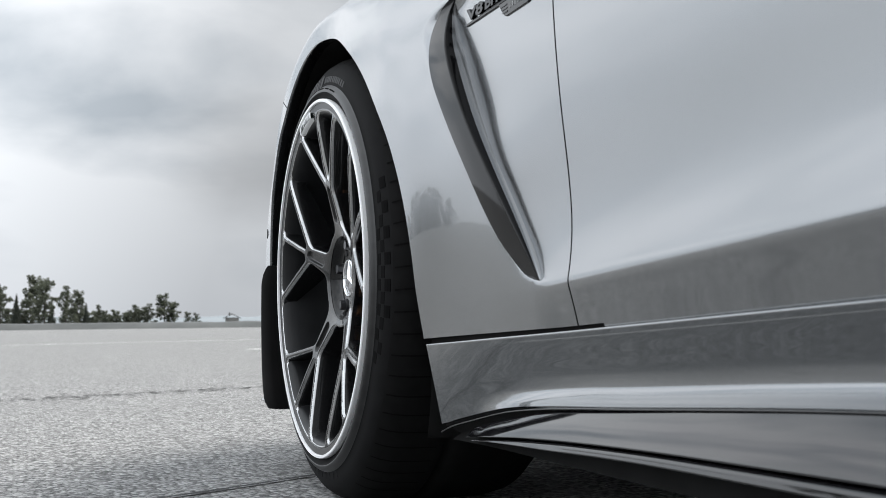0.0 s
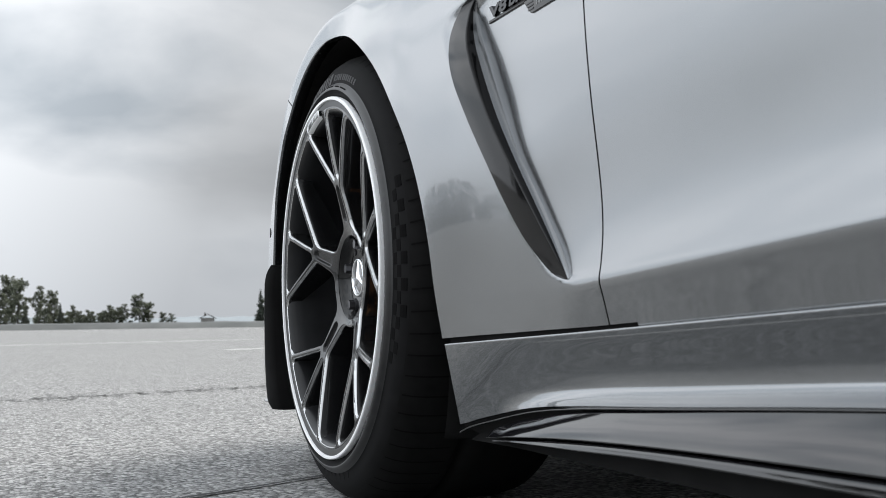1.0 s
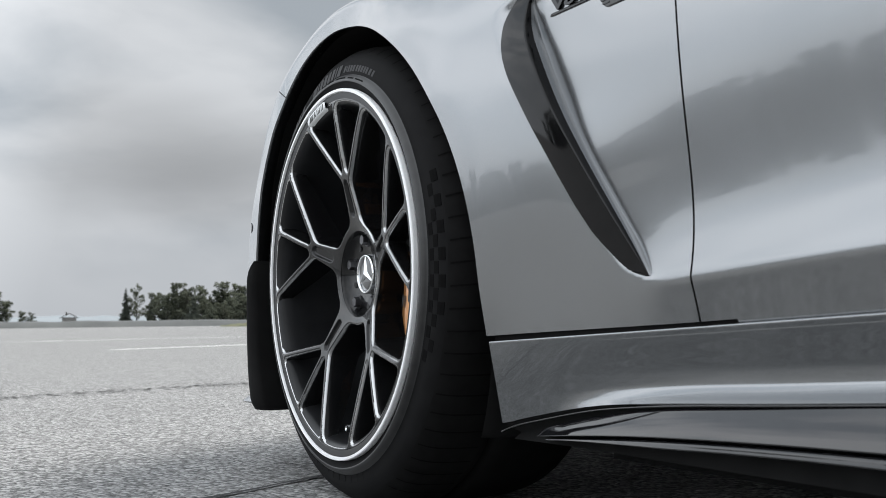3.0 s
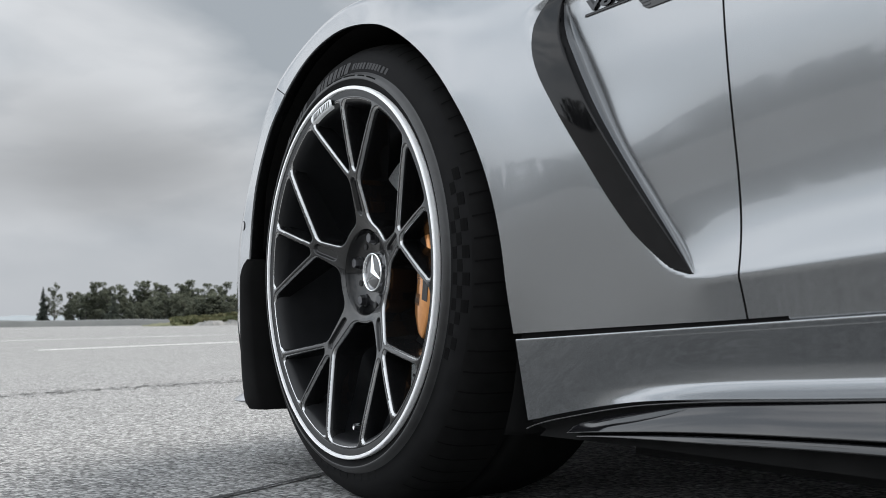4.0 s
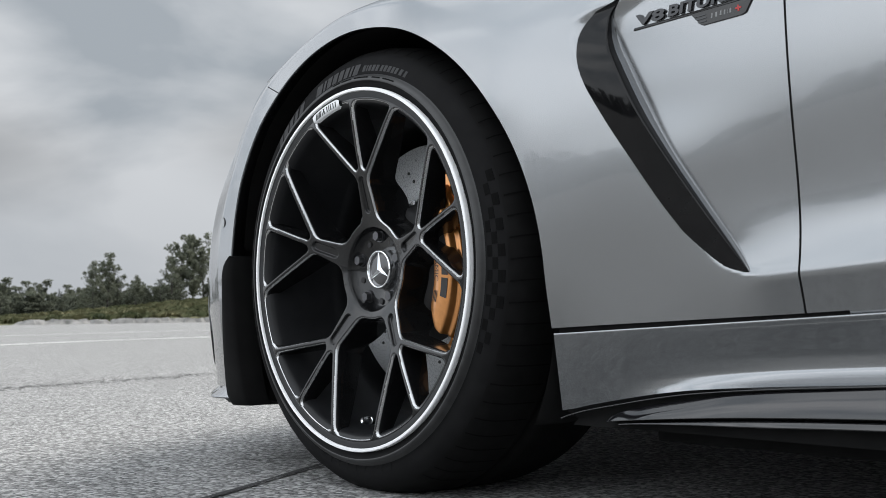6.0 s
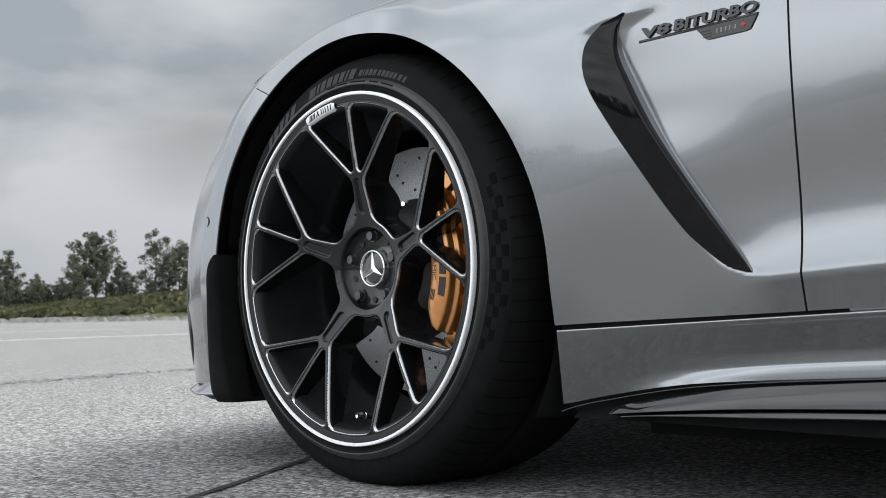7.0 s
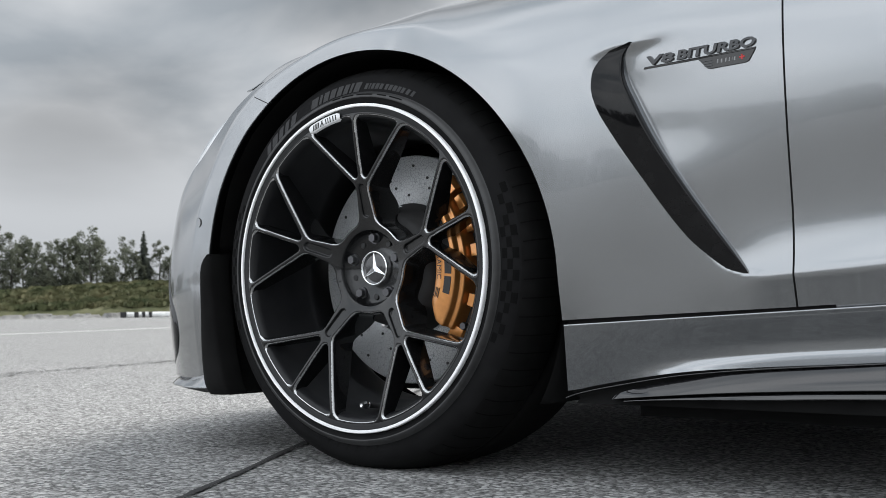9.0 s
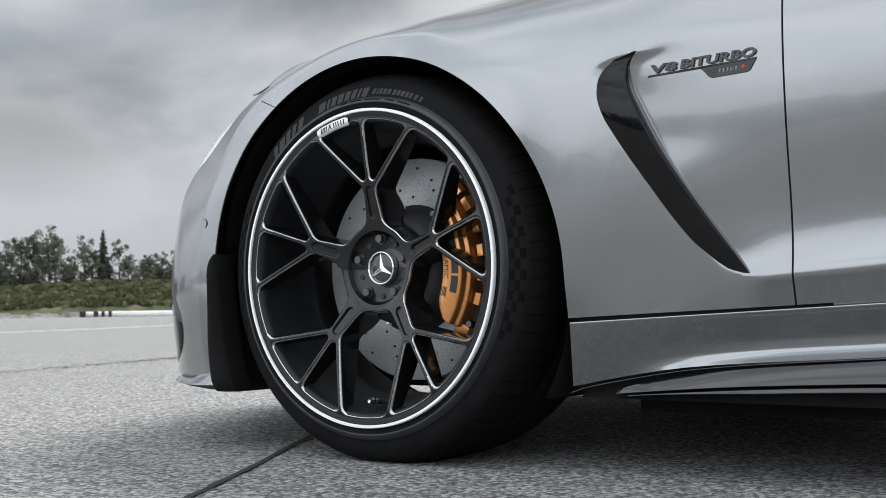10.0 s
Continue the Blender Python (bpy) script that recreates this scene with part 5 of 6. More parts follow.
# white rim plate with plain dark bars
rows = []
for i in range(13):
    t = 95.8 + (112.2 - 95.8) * i / 12
    e = 0.0 if 0 < i < 12 else 0.0025
    rows.append([Vector((WX, yy, WZ)) + polar(r, t) for r, yy in ((0.2570 + e, -0.042), (0.2570 + e, -0.0590), (0.263, -0.0598), (0.2708 - e, -0.0600), (0.2708 - e, -0.048))])
v, f = grid(rows)
solid("rim_plate", v, f, M_WHITE, rim, "white plate with dark bars on the rim")
for t0, w, lean in ((110.6, 0.55, -0.9), (109.7, 0.55, -0.9), (108.8, 0.55, -0.9), (107.9, 0.55, -0.9), (106.6, 0.55, -1.5), (105.0, 0.5, 0.5), (103.4, 0.5, 0), (102.2, 0.4, 0), (101.1, 0.5, 0), (99.6, 0.5, 0), (98.2, 0.5, 0)):
    rows = []
    for i in range(3):
        t = t0 - w * i / 2
        rows.append([Vector((WX, -0.0602, WZ)) + polar(r, t + lean * q) for r, q in ((0.2595, 0.0), (0.2685, 1.0))])
    v, f = grid(rows)
    solid("plate_mark", v, f, M_PRINT, rim, smooth=False, thick=0.0004)

# tyre valve
v, f = tube([(-0.0100, 0.010, 0.1035), (-0.0085, -0.012, 0.1060), (-0.0080, -0.022, 0.1072)], 0.0052, 12)
v2, f2 = tube([(-0.0080, -0.022, 0.1072), (-0.0075, -0.030, 0.1080), (-0.0072, -0.037, 0.1086)], [0.0062, 0.0062, 0.0050], 12)
solid("valve_stem", v, f, M_LINER, rim, "black valve stem")
solid("valve_cap", v2, f2, M_CHROME, rim, "bright metal valve cap")

# ---------------------------------------------------------------- brake
v, f = revolve([(0.105, 0.104), (0.105, 0.0925), (0.107, 0.092), (0.2035, 0.092), (0.2055, 0.094), (0.2055, 0.126), (0.105, 0.126)], WX, WZ, 96)
disc = solid("brake_disc", v, f, M_DISC, car, "grey drilled ceramic brake disc")
v, f = revolve([(0.03, 0.030), (0.088, 0.030), (0.099, 0.036), (0.110, 0.084), (0.119, 0.0905), (0.120, 0.096)], WX, WZ, 64)
solid("disc_bell", v, f, M_LINER, disc, "black disc bell")
turn = Euler((radians(90), 0, 0)).to_matrix().to_4x4()
for k in range(12):
    for j, r in enumerate((0.134, 0.151, 0.168, 0.187)):
        t = radians(k * 30 + j * 7.5 + (4 if j % 2 else 0))
        bm = bmesh.new()
        bmesh.ops.create_cone(bm, cap_ends=True, segments=10, radius1=0.0026, radius2=0.0026, depth=0.002, matrix=Matrix.Translation((WX + r * math.cos(t), 0.0916, WZ + r * math.sin(t))) @ turn)
        part("drill_hole", bm, M_LINER, disc, "")
for k in range(10):
    t = radians(k * 36 + 62)
    bm = bmesh.new()
    bmesh.ops.create_cone(bm, cap_ends=True, segments=6, radius1=0.0062, radius2=0.0055, depth=0.008, matrix=Matrix.Translation((WX + 0.111 * math.cos(t), 0.081, WZ + 0.111 * math.sin(t))) @ turn)
    part("disc_bolt", bm, M_CHROME, disc, "bright disc bolt")


def caliper_sheet(a0, a1, section, round_ends, n=28):
    rows = []
    for i in range(n + 1):
        q = i / n
        e = max(0.0, 1 - min(q, 1 - q) / round_ends) if round_ends else 0.0
        t = a0 + (a1 - a0) * q
        rows.append([Vector((WX, y + 0.010 * e * e, WZ)) + polar(r + (0.5 * (section[0][0] + section[-1][0]) - r) * 0.35 * e**3, t) for r, y in section])
    v, f = grid(rows)
    m = len(section)
    return v, f + [tuple(range(m)), tuple(range(len(v) - 1, len(v) - m - 1, -1))]


def face_y(t):
    """The caliper's outer face leans outboard towards its top."""
    return -0.0046 - 0.0070 * (t + 34) / 73.5


rows = []
for t in np.linspace(-34.5, 40, 45):
    ri = float(pchip([-34.5, -31, -26, -20, 20, 28, 34, 40], [0.160, 0.148, 0.138, 0.135, 0.1365, 0.144, 0.157, 0.1745], t))
    y0 = face_y(float(t)) + 0.0046
    rows.append([Vector((WX, y0 + y, WZ)) + polar(ri + (0.180 - ri) * q if q <= 1 else 0.180 + (q - 1) * 0.1, t) for q, y in ((0, 0.055), (0, 0.006), (0.03, -0.0010), (0.10, -0.0035), (0.40, -0.0046), (0.85, -0.0046), (0.95, -0.0030), (1.0, 0.002), (1.015, 0.0075), (1.085, 0.0085), (1.10, 0.012), (1.105, 0.055))])
v, f = grid(rows)
m = len(rows[0])
caliper = solid("brake_caliper", v, f + [tuple(range(m)), tuple(range(len(v) - 1, len(v) - m - 1, -1))], M_BRONZE, car, "bronze painted multi-piston brake caliper")
soften(caliper, 0.0015, 2, 40)
# the bridge lies deep in the wheel; its shade is given as black colour
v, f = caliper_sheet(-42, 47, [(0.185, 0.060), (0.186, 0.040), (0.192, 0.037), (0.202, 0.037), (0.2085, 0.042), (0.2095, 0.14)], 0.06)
soften(solid("caliper_bridge", v, f, M_LINER, caliper, "bridge of the caliper, coloured black for the shade on it"), 0.0015)
for a0, a1, r0, r1 in ((38, 47, 0.176, 0.2115), (28, 35, 0.1925, 0.2115), (16, 22, 0.1925, 0.2115), (4, 10, 0.1925, 0.2115), (-8, -2, 0.1925, 0.2115), (-20, -14, 0.1925, 0.2115), (-41, -32, 0.180, 0.2115)):
    v, f = caliper_sheet(a0, a1, [(r0, 0.05), (r0, 0.020), (r0 + 0.003, 0.0165), (r1 - 0.005, 0.0175), (r1, 0.026), (r1, 0.05)], 0.0, 4)
    soften(solid("caliper_rib", v, f, M_BRONZE, caliper, smooth=False), 0.001)
for t, r in ((46, 0.200), (-30, 0.203), (-40, 0.196)):
    bm = bmesh.new()
    bmesh.ops.create_cone(bm, cap_ends=True, segments=6, radius1=0.0070, radius2=0.0062, depth=0.012, matrix=Matrix.Translation(Vector((WX, 0.020, WZ)) + polar(r, t)) @ turn)
    part("caliper_bolt", bm, M_STEEL, caliper, "steel caliper bolt")
v, f = tube([Vector((WX, 0.03, WZ)) + polar(r, t) for r, t in ((0.196, 44), (0.199, 49), (0.208, 52), (0.226, 52))], [0.006, 0.0075, 0.0075, 0.006], 10)
solid("bleed_nipple", v, f, M_LINER, caliper, "black capped bleed nipple")
for r in (0.1405, 0.1435, 0.1465, 0.1495):          # thin printed lines below and above the word
    for t0, t1 in ((-21.0, -14.5), (24.0, 28.0)):
        rows = [[Vector((WX, face_y(float(t)) - 0.0004, WZ)) + polar(rr, t) for rr in (r, r + 0.0011)] for t in np.linspace(t0, t1, 5)]
        v, f = grid(rows)
        solid("printed_line", v, f, M_PRINT, caliper, smooth=False, thick=0.0004)
for t0, t1 in ((-16.5, -6.5), (-5.0, 6.0), (7.5, 16.0), (17.5, 19.5), (20.5, 22.5), (23.5, 25.5)):      # large maker's mark as plain bars
    rows = [[Vector((WX, face_y(float(t)) - 0.0004, WZ)) + polar(rr, t) for rr in (0.1580, 0.1720)] for t in np.linspace(t0, t1, 6)]
    v, f = grid(rows)
    solid("printed_bar", v, f, M_PRINT, caliper, smooth=False, thick=0.0004)


def lettering(words, size, bold=0.0):
    """Flat mesh of words in the built-in font: vertices and faces in a plane, left end at the origin."""
    cu = bpy.data.curves.new("words", "FONT")
    cu.body, cu.size, cu.align_x = words, size, "LEFT"
    cu.resolution_u = 3
    cu.offset = bold
    ob = bpy.data.objects.new("words", cu)
    scene.collection.objects.link(ob)
    dg = bpy.context.evaluated_depsgraph_get()
    me = bpy.data.meshes.new_from_object(ob.evaluated_get(dg))
    v, f = [p.co.copy() for p in me.vertices], [tuple(q.vertices) for q in me.polygons]
    bpy.data.objects.remove(ob)
    bpy.data.curves.remove(cu)
    bpy.data.meshes.remove(me)
    return v, f


v, f = lettering("CERAMIC", 0.0125)
v = [Vector((WX, face_y(14.0 - math.degrees(p.x / 0.1375) * 1.05) - 0.0008, WZ)) + polar(0.1425 + p.y, 14.0 - math.degrees(p.x / 0.1375) * 1.05) for p in v]
solid("printed_word", v, [q[::-1] for q in f], M_PRINT, caliper, "small black printed word", smooth=False)

# wheels at the other corners stand on the same ground
for x, y, flip in ((REAR_X, 0, 1), (0.0, 2 * YC, -1), (REAR_X, 2 * YC, -1)):
    for src in (tyre, rim):
        me = src.data.copy()
        me.transform(Matrix.Translation((x, y, 0)) @ Matrix.Diagonal((1, flip, 1, 1)))
        if flip < 0:
            me.flip_normals()
        o = new(src.name.split(".")[0], me)
        o.parent = car
        tagged(o, label=src["label"])
    for k in range(5):
        c = new("spoke", SPOKE)
        c.parent = o
        c.matrix_basis = Matrix.Translation((x, y, 0)) @ Matrix.Diagonal((1, flip, 1, 1)) @ Matrix.Translation((WX, 0, WZ)) @ Matrix.Rotation(radians(-72 * k), 4, "Y")

# ---------------------------------------------------------------- badge on the wing
SLOPE = radians(2.3)


def on_wing(u, w, proud):
    """A place on the wing, u along the badge line and w above it."""
    x = 0.5295 + u * math.cos(SLOPE) - w * math.sin(SLOPE)
    z = 0.6152 + u * math.sin(SLOPE) + w * math.cos(SLOPE)
    return Vector((x, side_y(x, z) - proud, z))


def badge_piece(name, outline, low, high, mat, parent, label=""):
    """A plate with slanted ends between two proud heights, from an outline of (u, w)."""
    n = len(outline)
    v = [on_wing(u, w, low) for u, w in outline] + [on_wing(u, w, high) for u, w in outline]
    f = [tuple(range(n, 2 * n))] + [(i, (i + 1) % n, n + (i + 1) % n, n + i) for i in range(n)]
    return soften(solid(name, v, f, mat, parent, label, smooth=False), 0.0004, 2)


badge = badge_piece("wing_badge", [(0.000, 0.0), (0.084, 0.0), (0.088, 0.0005), (0.168, 0.0005), (0.1695, 0.0030), (0.002, 0.0030)], -0.001, 0.0022, M_GLOSS, car, "dark chrome engine badge with raised letters")
badge_piece("badge_plate", [(0.084, 0.0003), (0.097, -0.0150), (0.100, -0.0165), (0.152, -0.0165), (0.158, -0.0150), (0.1685, 0.0003)], -0.001, 0.0020, M_GLOSS, badge)
for i in range(3):
    w = -0.0035 - 0.0038 * i
    badge_piece("badge_stripe", [(0.0865 - w * 0.55, w), (0.1055, w), (0.1055, w - 0.0020), (0.0885 - w * 0.55, w - 0.0020)], 0.001, 0.0027, M_BADGE, badge)
for u, wd in ((0.1120, 0.0036), (0.1175, 0.0048), (0.1238, 0.0042), (0.1292, 0.0036), (0.1340, 0.0012), (0.1368, 0.0040)):
    badge_piece("badge_mark", [(u, -0.0108), (u + wd * 0.55, -0.0108), (u + wd * 0.55 + 0.001, -0.0052), (u + 0.001, -0.0052)], 0.001, 0.0026, M_MARK, badge)
badge_piece("badge_cross", [(0.1450, -0.0088), (0.1478, -0.0088), (0.1478, -0.0115), (0.1500, -0.0115), (0.1500, -0.0088), (0.1528, -0.0088), (0.1528, -0.0066), (0.1500, -0.0066), (0.1500, -0.0040), (0.1478, -0.0040), (0.1478, -0.0066), (0.1450, -0.0066)], 0.001, 0.0027, M_RED, badge, "red cross on the badge")
for words, u0, u1, w0, high in (("V8", 0.003, 0.047, 0.0040, 0.0135), ("BITURBO", 0.053, 0.168, 0.0042, 0.0140)):
    v, f = lettering(words, 0.02, 0.0007)
    xa, xb, za, zb = min(p.x for p in v), max(p.x for p in v), min(p.y for p in v), max(p.y for p in v)
    flat = [(u0 + (u1 - u0) * (p.x - xa) / (xb - xa) + 0.28 * (p.y - za) / (zb - za) * high, w0 + high * (p.y - za) / (zb - za)) for p in v]
    n = len(flat)
    count = {}
    for q in f:
        for a, b in zip(q, q[1:] + q[:1]):
            count[frozenset((a, b))] = count.get(frozenset((a, b)), 0) + 1
    side = [(a, b, b + n, a + n) for q in f for a, b in zip(q, q[1:] + q[:1]) if count[frozenset((a, b))] == 1]
    solid("badge_letters", [on_wing(u, w, -0.001) for u, w in flat] + [on_wing(u, w, 0.0036) for u, w in flat], [tuple(i + n for i in q) for q in f] + side, M_BADGE, badge, "raised dark chrome letters", smooth=False)

# ---------------------------------------------------------------- far ground: verge, bank, barrier, hills
EYE_X, EYE_Y = 1.5, -1.0


def away(az, d, z=0.0):
    return Vector((EYE_X + d * math.cos(radians(az)), EYE_Y + d * math.sin(radians(az)), z))


rng = random.Random(11)
rows = []
for i in range(241):
    az = 130 + 0.25 * i
    h = 0.62 + 0.10 * noise.noise(Vector((az * 0.7, 0, 0)))
    rows.append([away(az, 126, -0.05), away(az, 127, h * 0.9), away(az, 129, h), away(az, 140, h + 0.1), away(az, 300, 0.9)])
v, f = grid(rows)
tagged(solid("verge", v, f, M_VERGE), "low grey verge along the far edge of the tarmac", "verge", kind="structure")


def bank_height(az):
    return float(pchip([134, 139, 143, 148, 151, 156.5, 161, 163], [2.7, 2.75, 2.75, 2.25, 1.85, 0.95, 0.35, 0.05], az))


def bank_top(az, r):
    """Height of the grassy bank at a bearing and a distance past its foot."""
    rise = float(pchip([0, 0.6, 2.0, 5.0, 9.0, 14.0, 40.0], [0.0, 0.25, 0.34, 0.62, 0.92, 1.0, 1.0], r))
    return bank_height(az) * rise + 0.16 * noise.noise(Vector((az * 2.2, r * 0.35, 0))) * min(1, r)


rows = []
for i in range(331):
    az = 130 + 0.1 * i
    rows.append([away(az, 93, -0.05)] + [away(az, 93 + r, bank_top(az, r)) for r in (0.3, 0.7, 1.2, 2, 3, 4, 5, 6, 7, 8, 9, 10.5, 12, 14, 20, 33)])
v, f = grid(rows)
tagged(solid("grass_bank", v, f, M_GRASS), "green overgrown grassy bank with a stony foot", "bank", kind="structure")
tufts = []
for i in range(5200):
    az, r = rng.uniform(133, 161.5), rng.uniform(0.8, 14.0)
    c = away(az, 93 + r, bank_top(az, r) + 0.02)
    n = rng.randint(2, 3)
    w, h = rng.uniform(0.18, 0.5), rng.uniform(0.12, 0.42)
    for k in range(n):
        t = rng.uniform(0, math.pi)
        d = Vector((math.cos(t), math.sin(t), 0)) * w
        o = Vector((rng.uniform(-0.2, 0.2), rng.uniform(-0.2, 0.2), 0))
        top = Vector((rng.uniform(-0.15, 0.15), rng.uniform(-0.15, 0.15), h))
        tufts.append(([c + o - d * 0.6, c + o + d * 0.6, c + o + d + top, c + o + top * 1.25, c + o - d + top * 0.8], [(0, 1, 2, 3, 4)]))
v, f = ([p for t in tufts for p in t[0]], [tuple(i + 5 * n for i in range(5)) for n in range(len(tufts))])
tagged(solid("bank_growth", v, f, M_SCRUB, smooth=False), "tangle of grass tufts and low scrub on the bank", "scrub", kind="stuff")
stones = []
for i in range(160):
    az = rng.uniform(139, 160)
    c = away(az, 92.6 + rng.uniform(-0.6, 0.5), 0.0)
    w, h = rng.uniform(0.3, 1.3), rng.uniform(0.1, 0.42)
    pts = [c + Vector((math.cos(k * 1.047) * w * rng.uniform(0.7, 1), math.sin(k * 1.047) * w * rng.uniform(0.7, 1), 0)) for k in range(6)]
    top = [c + (p - c) * 0.6 + Vector((0, 0, h * rng.uniform(0.7, 1.1))) for p in pts]
    stones.append((pts + top, [(k, (k + 1) % 6, 6 + (k + 1) % 6, 6 + k) for k in range(6)] + [tuple(range(6, 12))]))
v, f = [p for t in stones for p in t[0]], [tuple(i + 12 * n for i in q) for n, t in enumerate(stones) for q in t[1]]
tagged(solid("bank_stones", v, f, M_STONE, smooth=False), "heaps of grey stones along the foot of the bank", "stones", kind="stuff")

# pale barrier wall with dark posts at the end of the tarmac
wall = []
for i in range(25):
    az = 143.9 - 0.22 * i
    wall.append([away(az, 88.2, -0.02), away(az, 88.0, 0.02), away(az, 88.05, 0.36), away(az, 88.12, 0.40), away(az, 88.3, 0.40), away(az, 88.4, -0.02)])
v, f = grid(wall)
tagged(solid("barrier_wall", v, f, M_LINE), "low white barrier wall beyond the tarmac", "barrier")
for az, w in ((144.05, 0.22), (143.45, 0.16), (143.12, 0.12), (142.80, 0.12)):
    p = away(az, 87.5)
    ob = solid("barrier_post", *box(-w, w, -w, w, 0, 0.42), M_LINER, smooth=False)
    soften(ob, 0.03)
    ob.matrix_world = Matrix.Translation(p) @ Euler((0, 0, radians(az))).to_matrix().to_4x4()
    tagged(ob, "short dark post in front of the white barrier", "post", "barrier posts")

# a farmhouse far beyond the verge
farm = new("farmhouse")
farm.matrix_world = Matrix.Translation(away(170.15, 520)) @ Euler((0, 0, radians(170))).to_matrix().to_4x4()
tagged(farm, "small brown farmhouse with a dark gabled roof", "house")
solid("wall", *box(-2.6, 2.6, -2.9, 2.9, 0, 3.6), M_STONE, farm, smooth=False)
v = [Vector((x, y, z)) for x in (-3.2, 3.2) for y, z in ((-3.9, 3.35), (0, 5.4), (3.9, 3.35), (3.9, 3.1), (0, 5.1), (-3.9, 3.1))]
solid("roof", v, [(0, 1, 7, 6), (1, 2, 8, 7), (2, 3, 9, 8), (3, 4, 10, 9), (4, 5, 11, 10), (5, 0, 6, 11), (0, 5, 4, 1), (1, 4, 3, 2), (6, 7, 10, 11), (7, 8, 9, 10)], M_BARK, farm, "dark brown gabled roof", smooth=False)
solid("chimney", *box(-0.4, 0.4, 0.8, 1.5, 4.4, 5.9), M_STONE, farm, smooth=False)

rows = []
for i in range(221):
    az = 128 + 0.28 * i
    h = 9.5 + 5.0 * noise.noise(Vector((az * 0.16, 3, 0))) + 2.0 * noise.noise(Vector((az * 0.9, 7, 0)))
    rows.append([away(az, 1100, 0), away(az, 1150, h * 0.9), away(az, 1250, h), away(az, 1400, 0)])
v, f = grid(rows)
tagged(solid("hills", v, f, M_HILL), "low hills on the horizon with blue-grey haze in their colour", "hills", kind="structure")


# ---------------------------------------------------------------- trees
def leaf_cards(rng, centres, size, count, squash=1.0):
    """Small leaf clumps scattered round centres (place, spread)."""
    v, f = [], []
    for _ in range(count):
        c, spread = rng.choice(centres)
        while True:
            d = Vector((rng.uniform(-1, 1), rng.uniform(-1, 1), rng.uniform(-1, 1)))
            if d.length < 1:
                break
        p = c + Vector((d.x * spread, d.y * spread, d.z * spread * squash))
        a = Vector((rng.uniform(-1, 1), rng.uniform(-1, 1), rng.uniform(-0.6, 0.6))).normalized()
        b = a.cross(Vector((rng.uniform(-1, 1), rng.uniform(-1, 1), rng.uniform(-1, 1)))).normalized()
        s = size * rng.uniform(0.5, 1.3)
        k = len(v)
        v += [p - a * s, p - b * s * 0.6 + a * s * 0.1, p + a * s, p + b * s * 0.7]
        f.append((k, k + 1, k + 2, k + 3))
    return v, f


def broadleaf(seed, leaves, size, lean=0.0, airy=1.0):
    """A tree one metre high at the origin: trunk, limbs, twigs and a ragged crown."""
    rng = random.Random(seed)
    root = new("tree")
    sheets, ends = [], []
    top = Vector((lean, 0.02, 0.86))
    path = [Vector((0, 0, -0.02)), Vector((0.01, 0, 0.2)), Vector((lean * 0.4, 0.01, 0.5)), top]
    sheets.append(tube(path, [0.022, 0.017, 0.011, 0.003], 7))
    for k in range(11):
        q = 0.16 + 0.68 * k / 10
        base = path[1].lerp(path[2], (q - 0.2) / 0.3) if q < 0.5 else path[2].lerp(path[3], (q - 0.5) / 0.36)
        t = k * 2.4 + rng.uniform(-0.5, 0.5)
        reach = rng.uniform(0.16, 0.30) * (1.15 - q * 0.75)
        tip = base + Vector((math.cos(t) * reach, math.sin(t) * reach, rng.uniform(0.08, 0.2)))
        mid = base.lerp(tip, 0.5) + Vector((0, 0, -0.015))
        sheets.append(tube([base, mid, tip], [0.008, 0.005, 0.002], 5))
        ends.append((tip, rng.uniform(0.07, 0.13)))
        ends.append((mid, rng.uniform(0.05, 0.09)))
        for j in range(3):
            e = tip + Vector((rng.uniform(-0.09, 0.09), rng.uniform(-0.09, 0.09), rng.uniform(0.0, 0.11)))
            sheets.append(tube([mid.lerp(tip, 0.6), e], [0.003, 0.0012], 4))
            if rng.random() < airy:
                ends.append((e, rng.uniform(0.035, 0.075)))
    ends.append((top, 0.09))
    v, f = joined(*sheets)
    solid("trunk", v, f, M_BARK, root)
    v, f = leaf_cards(rng, ends, size, leaves)
    solid("crown", v, f, M_LEAF, root, smooth=False)
    return root


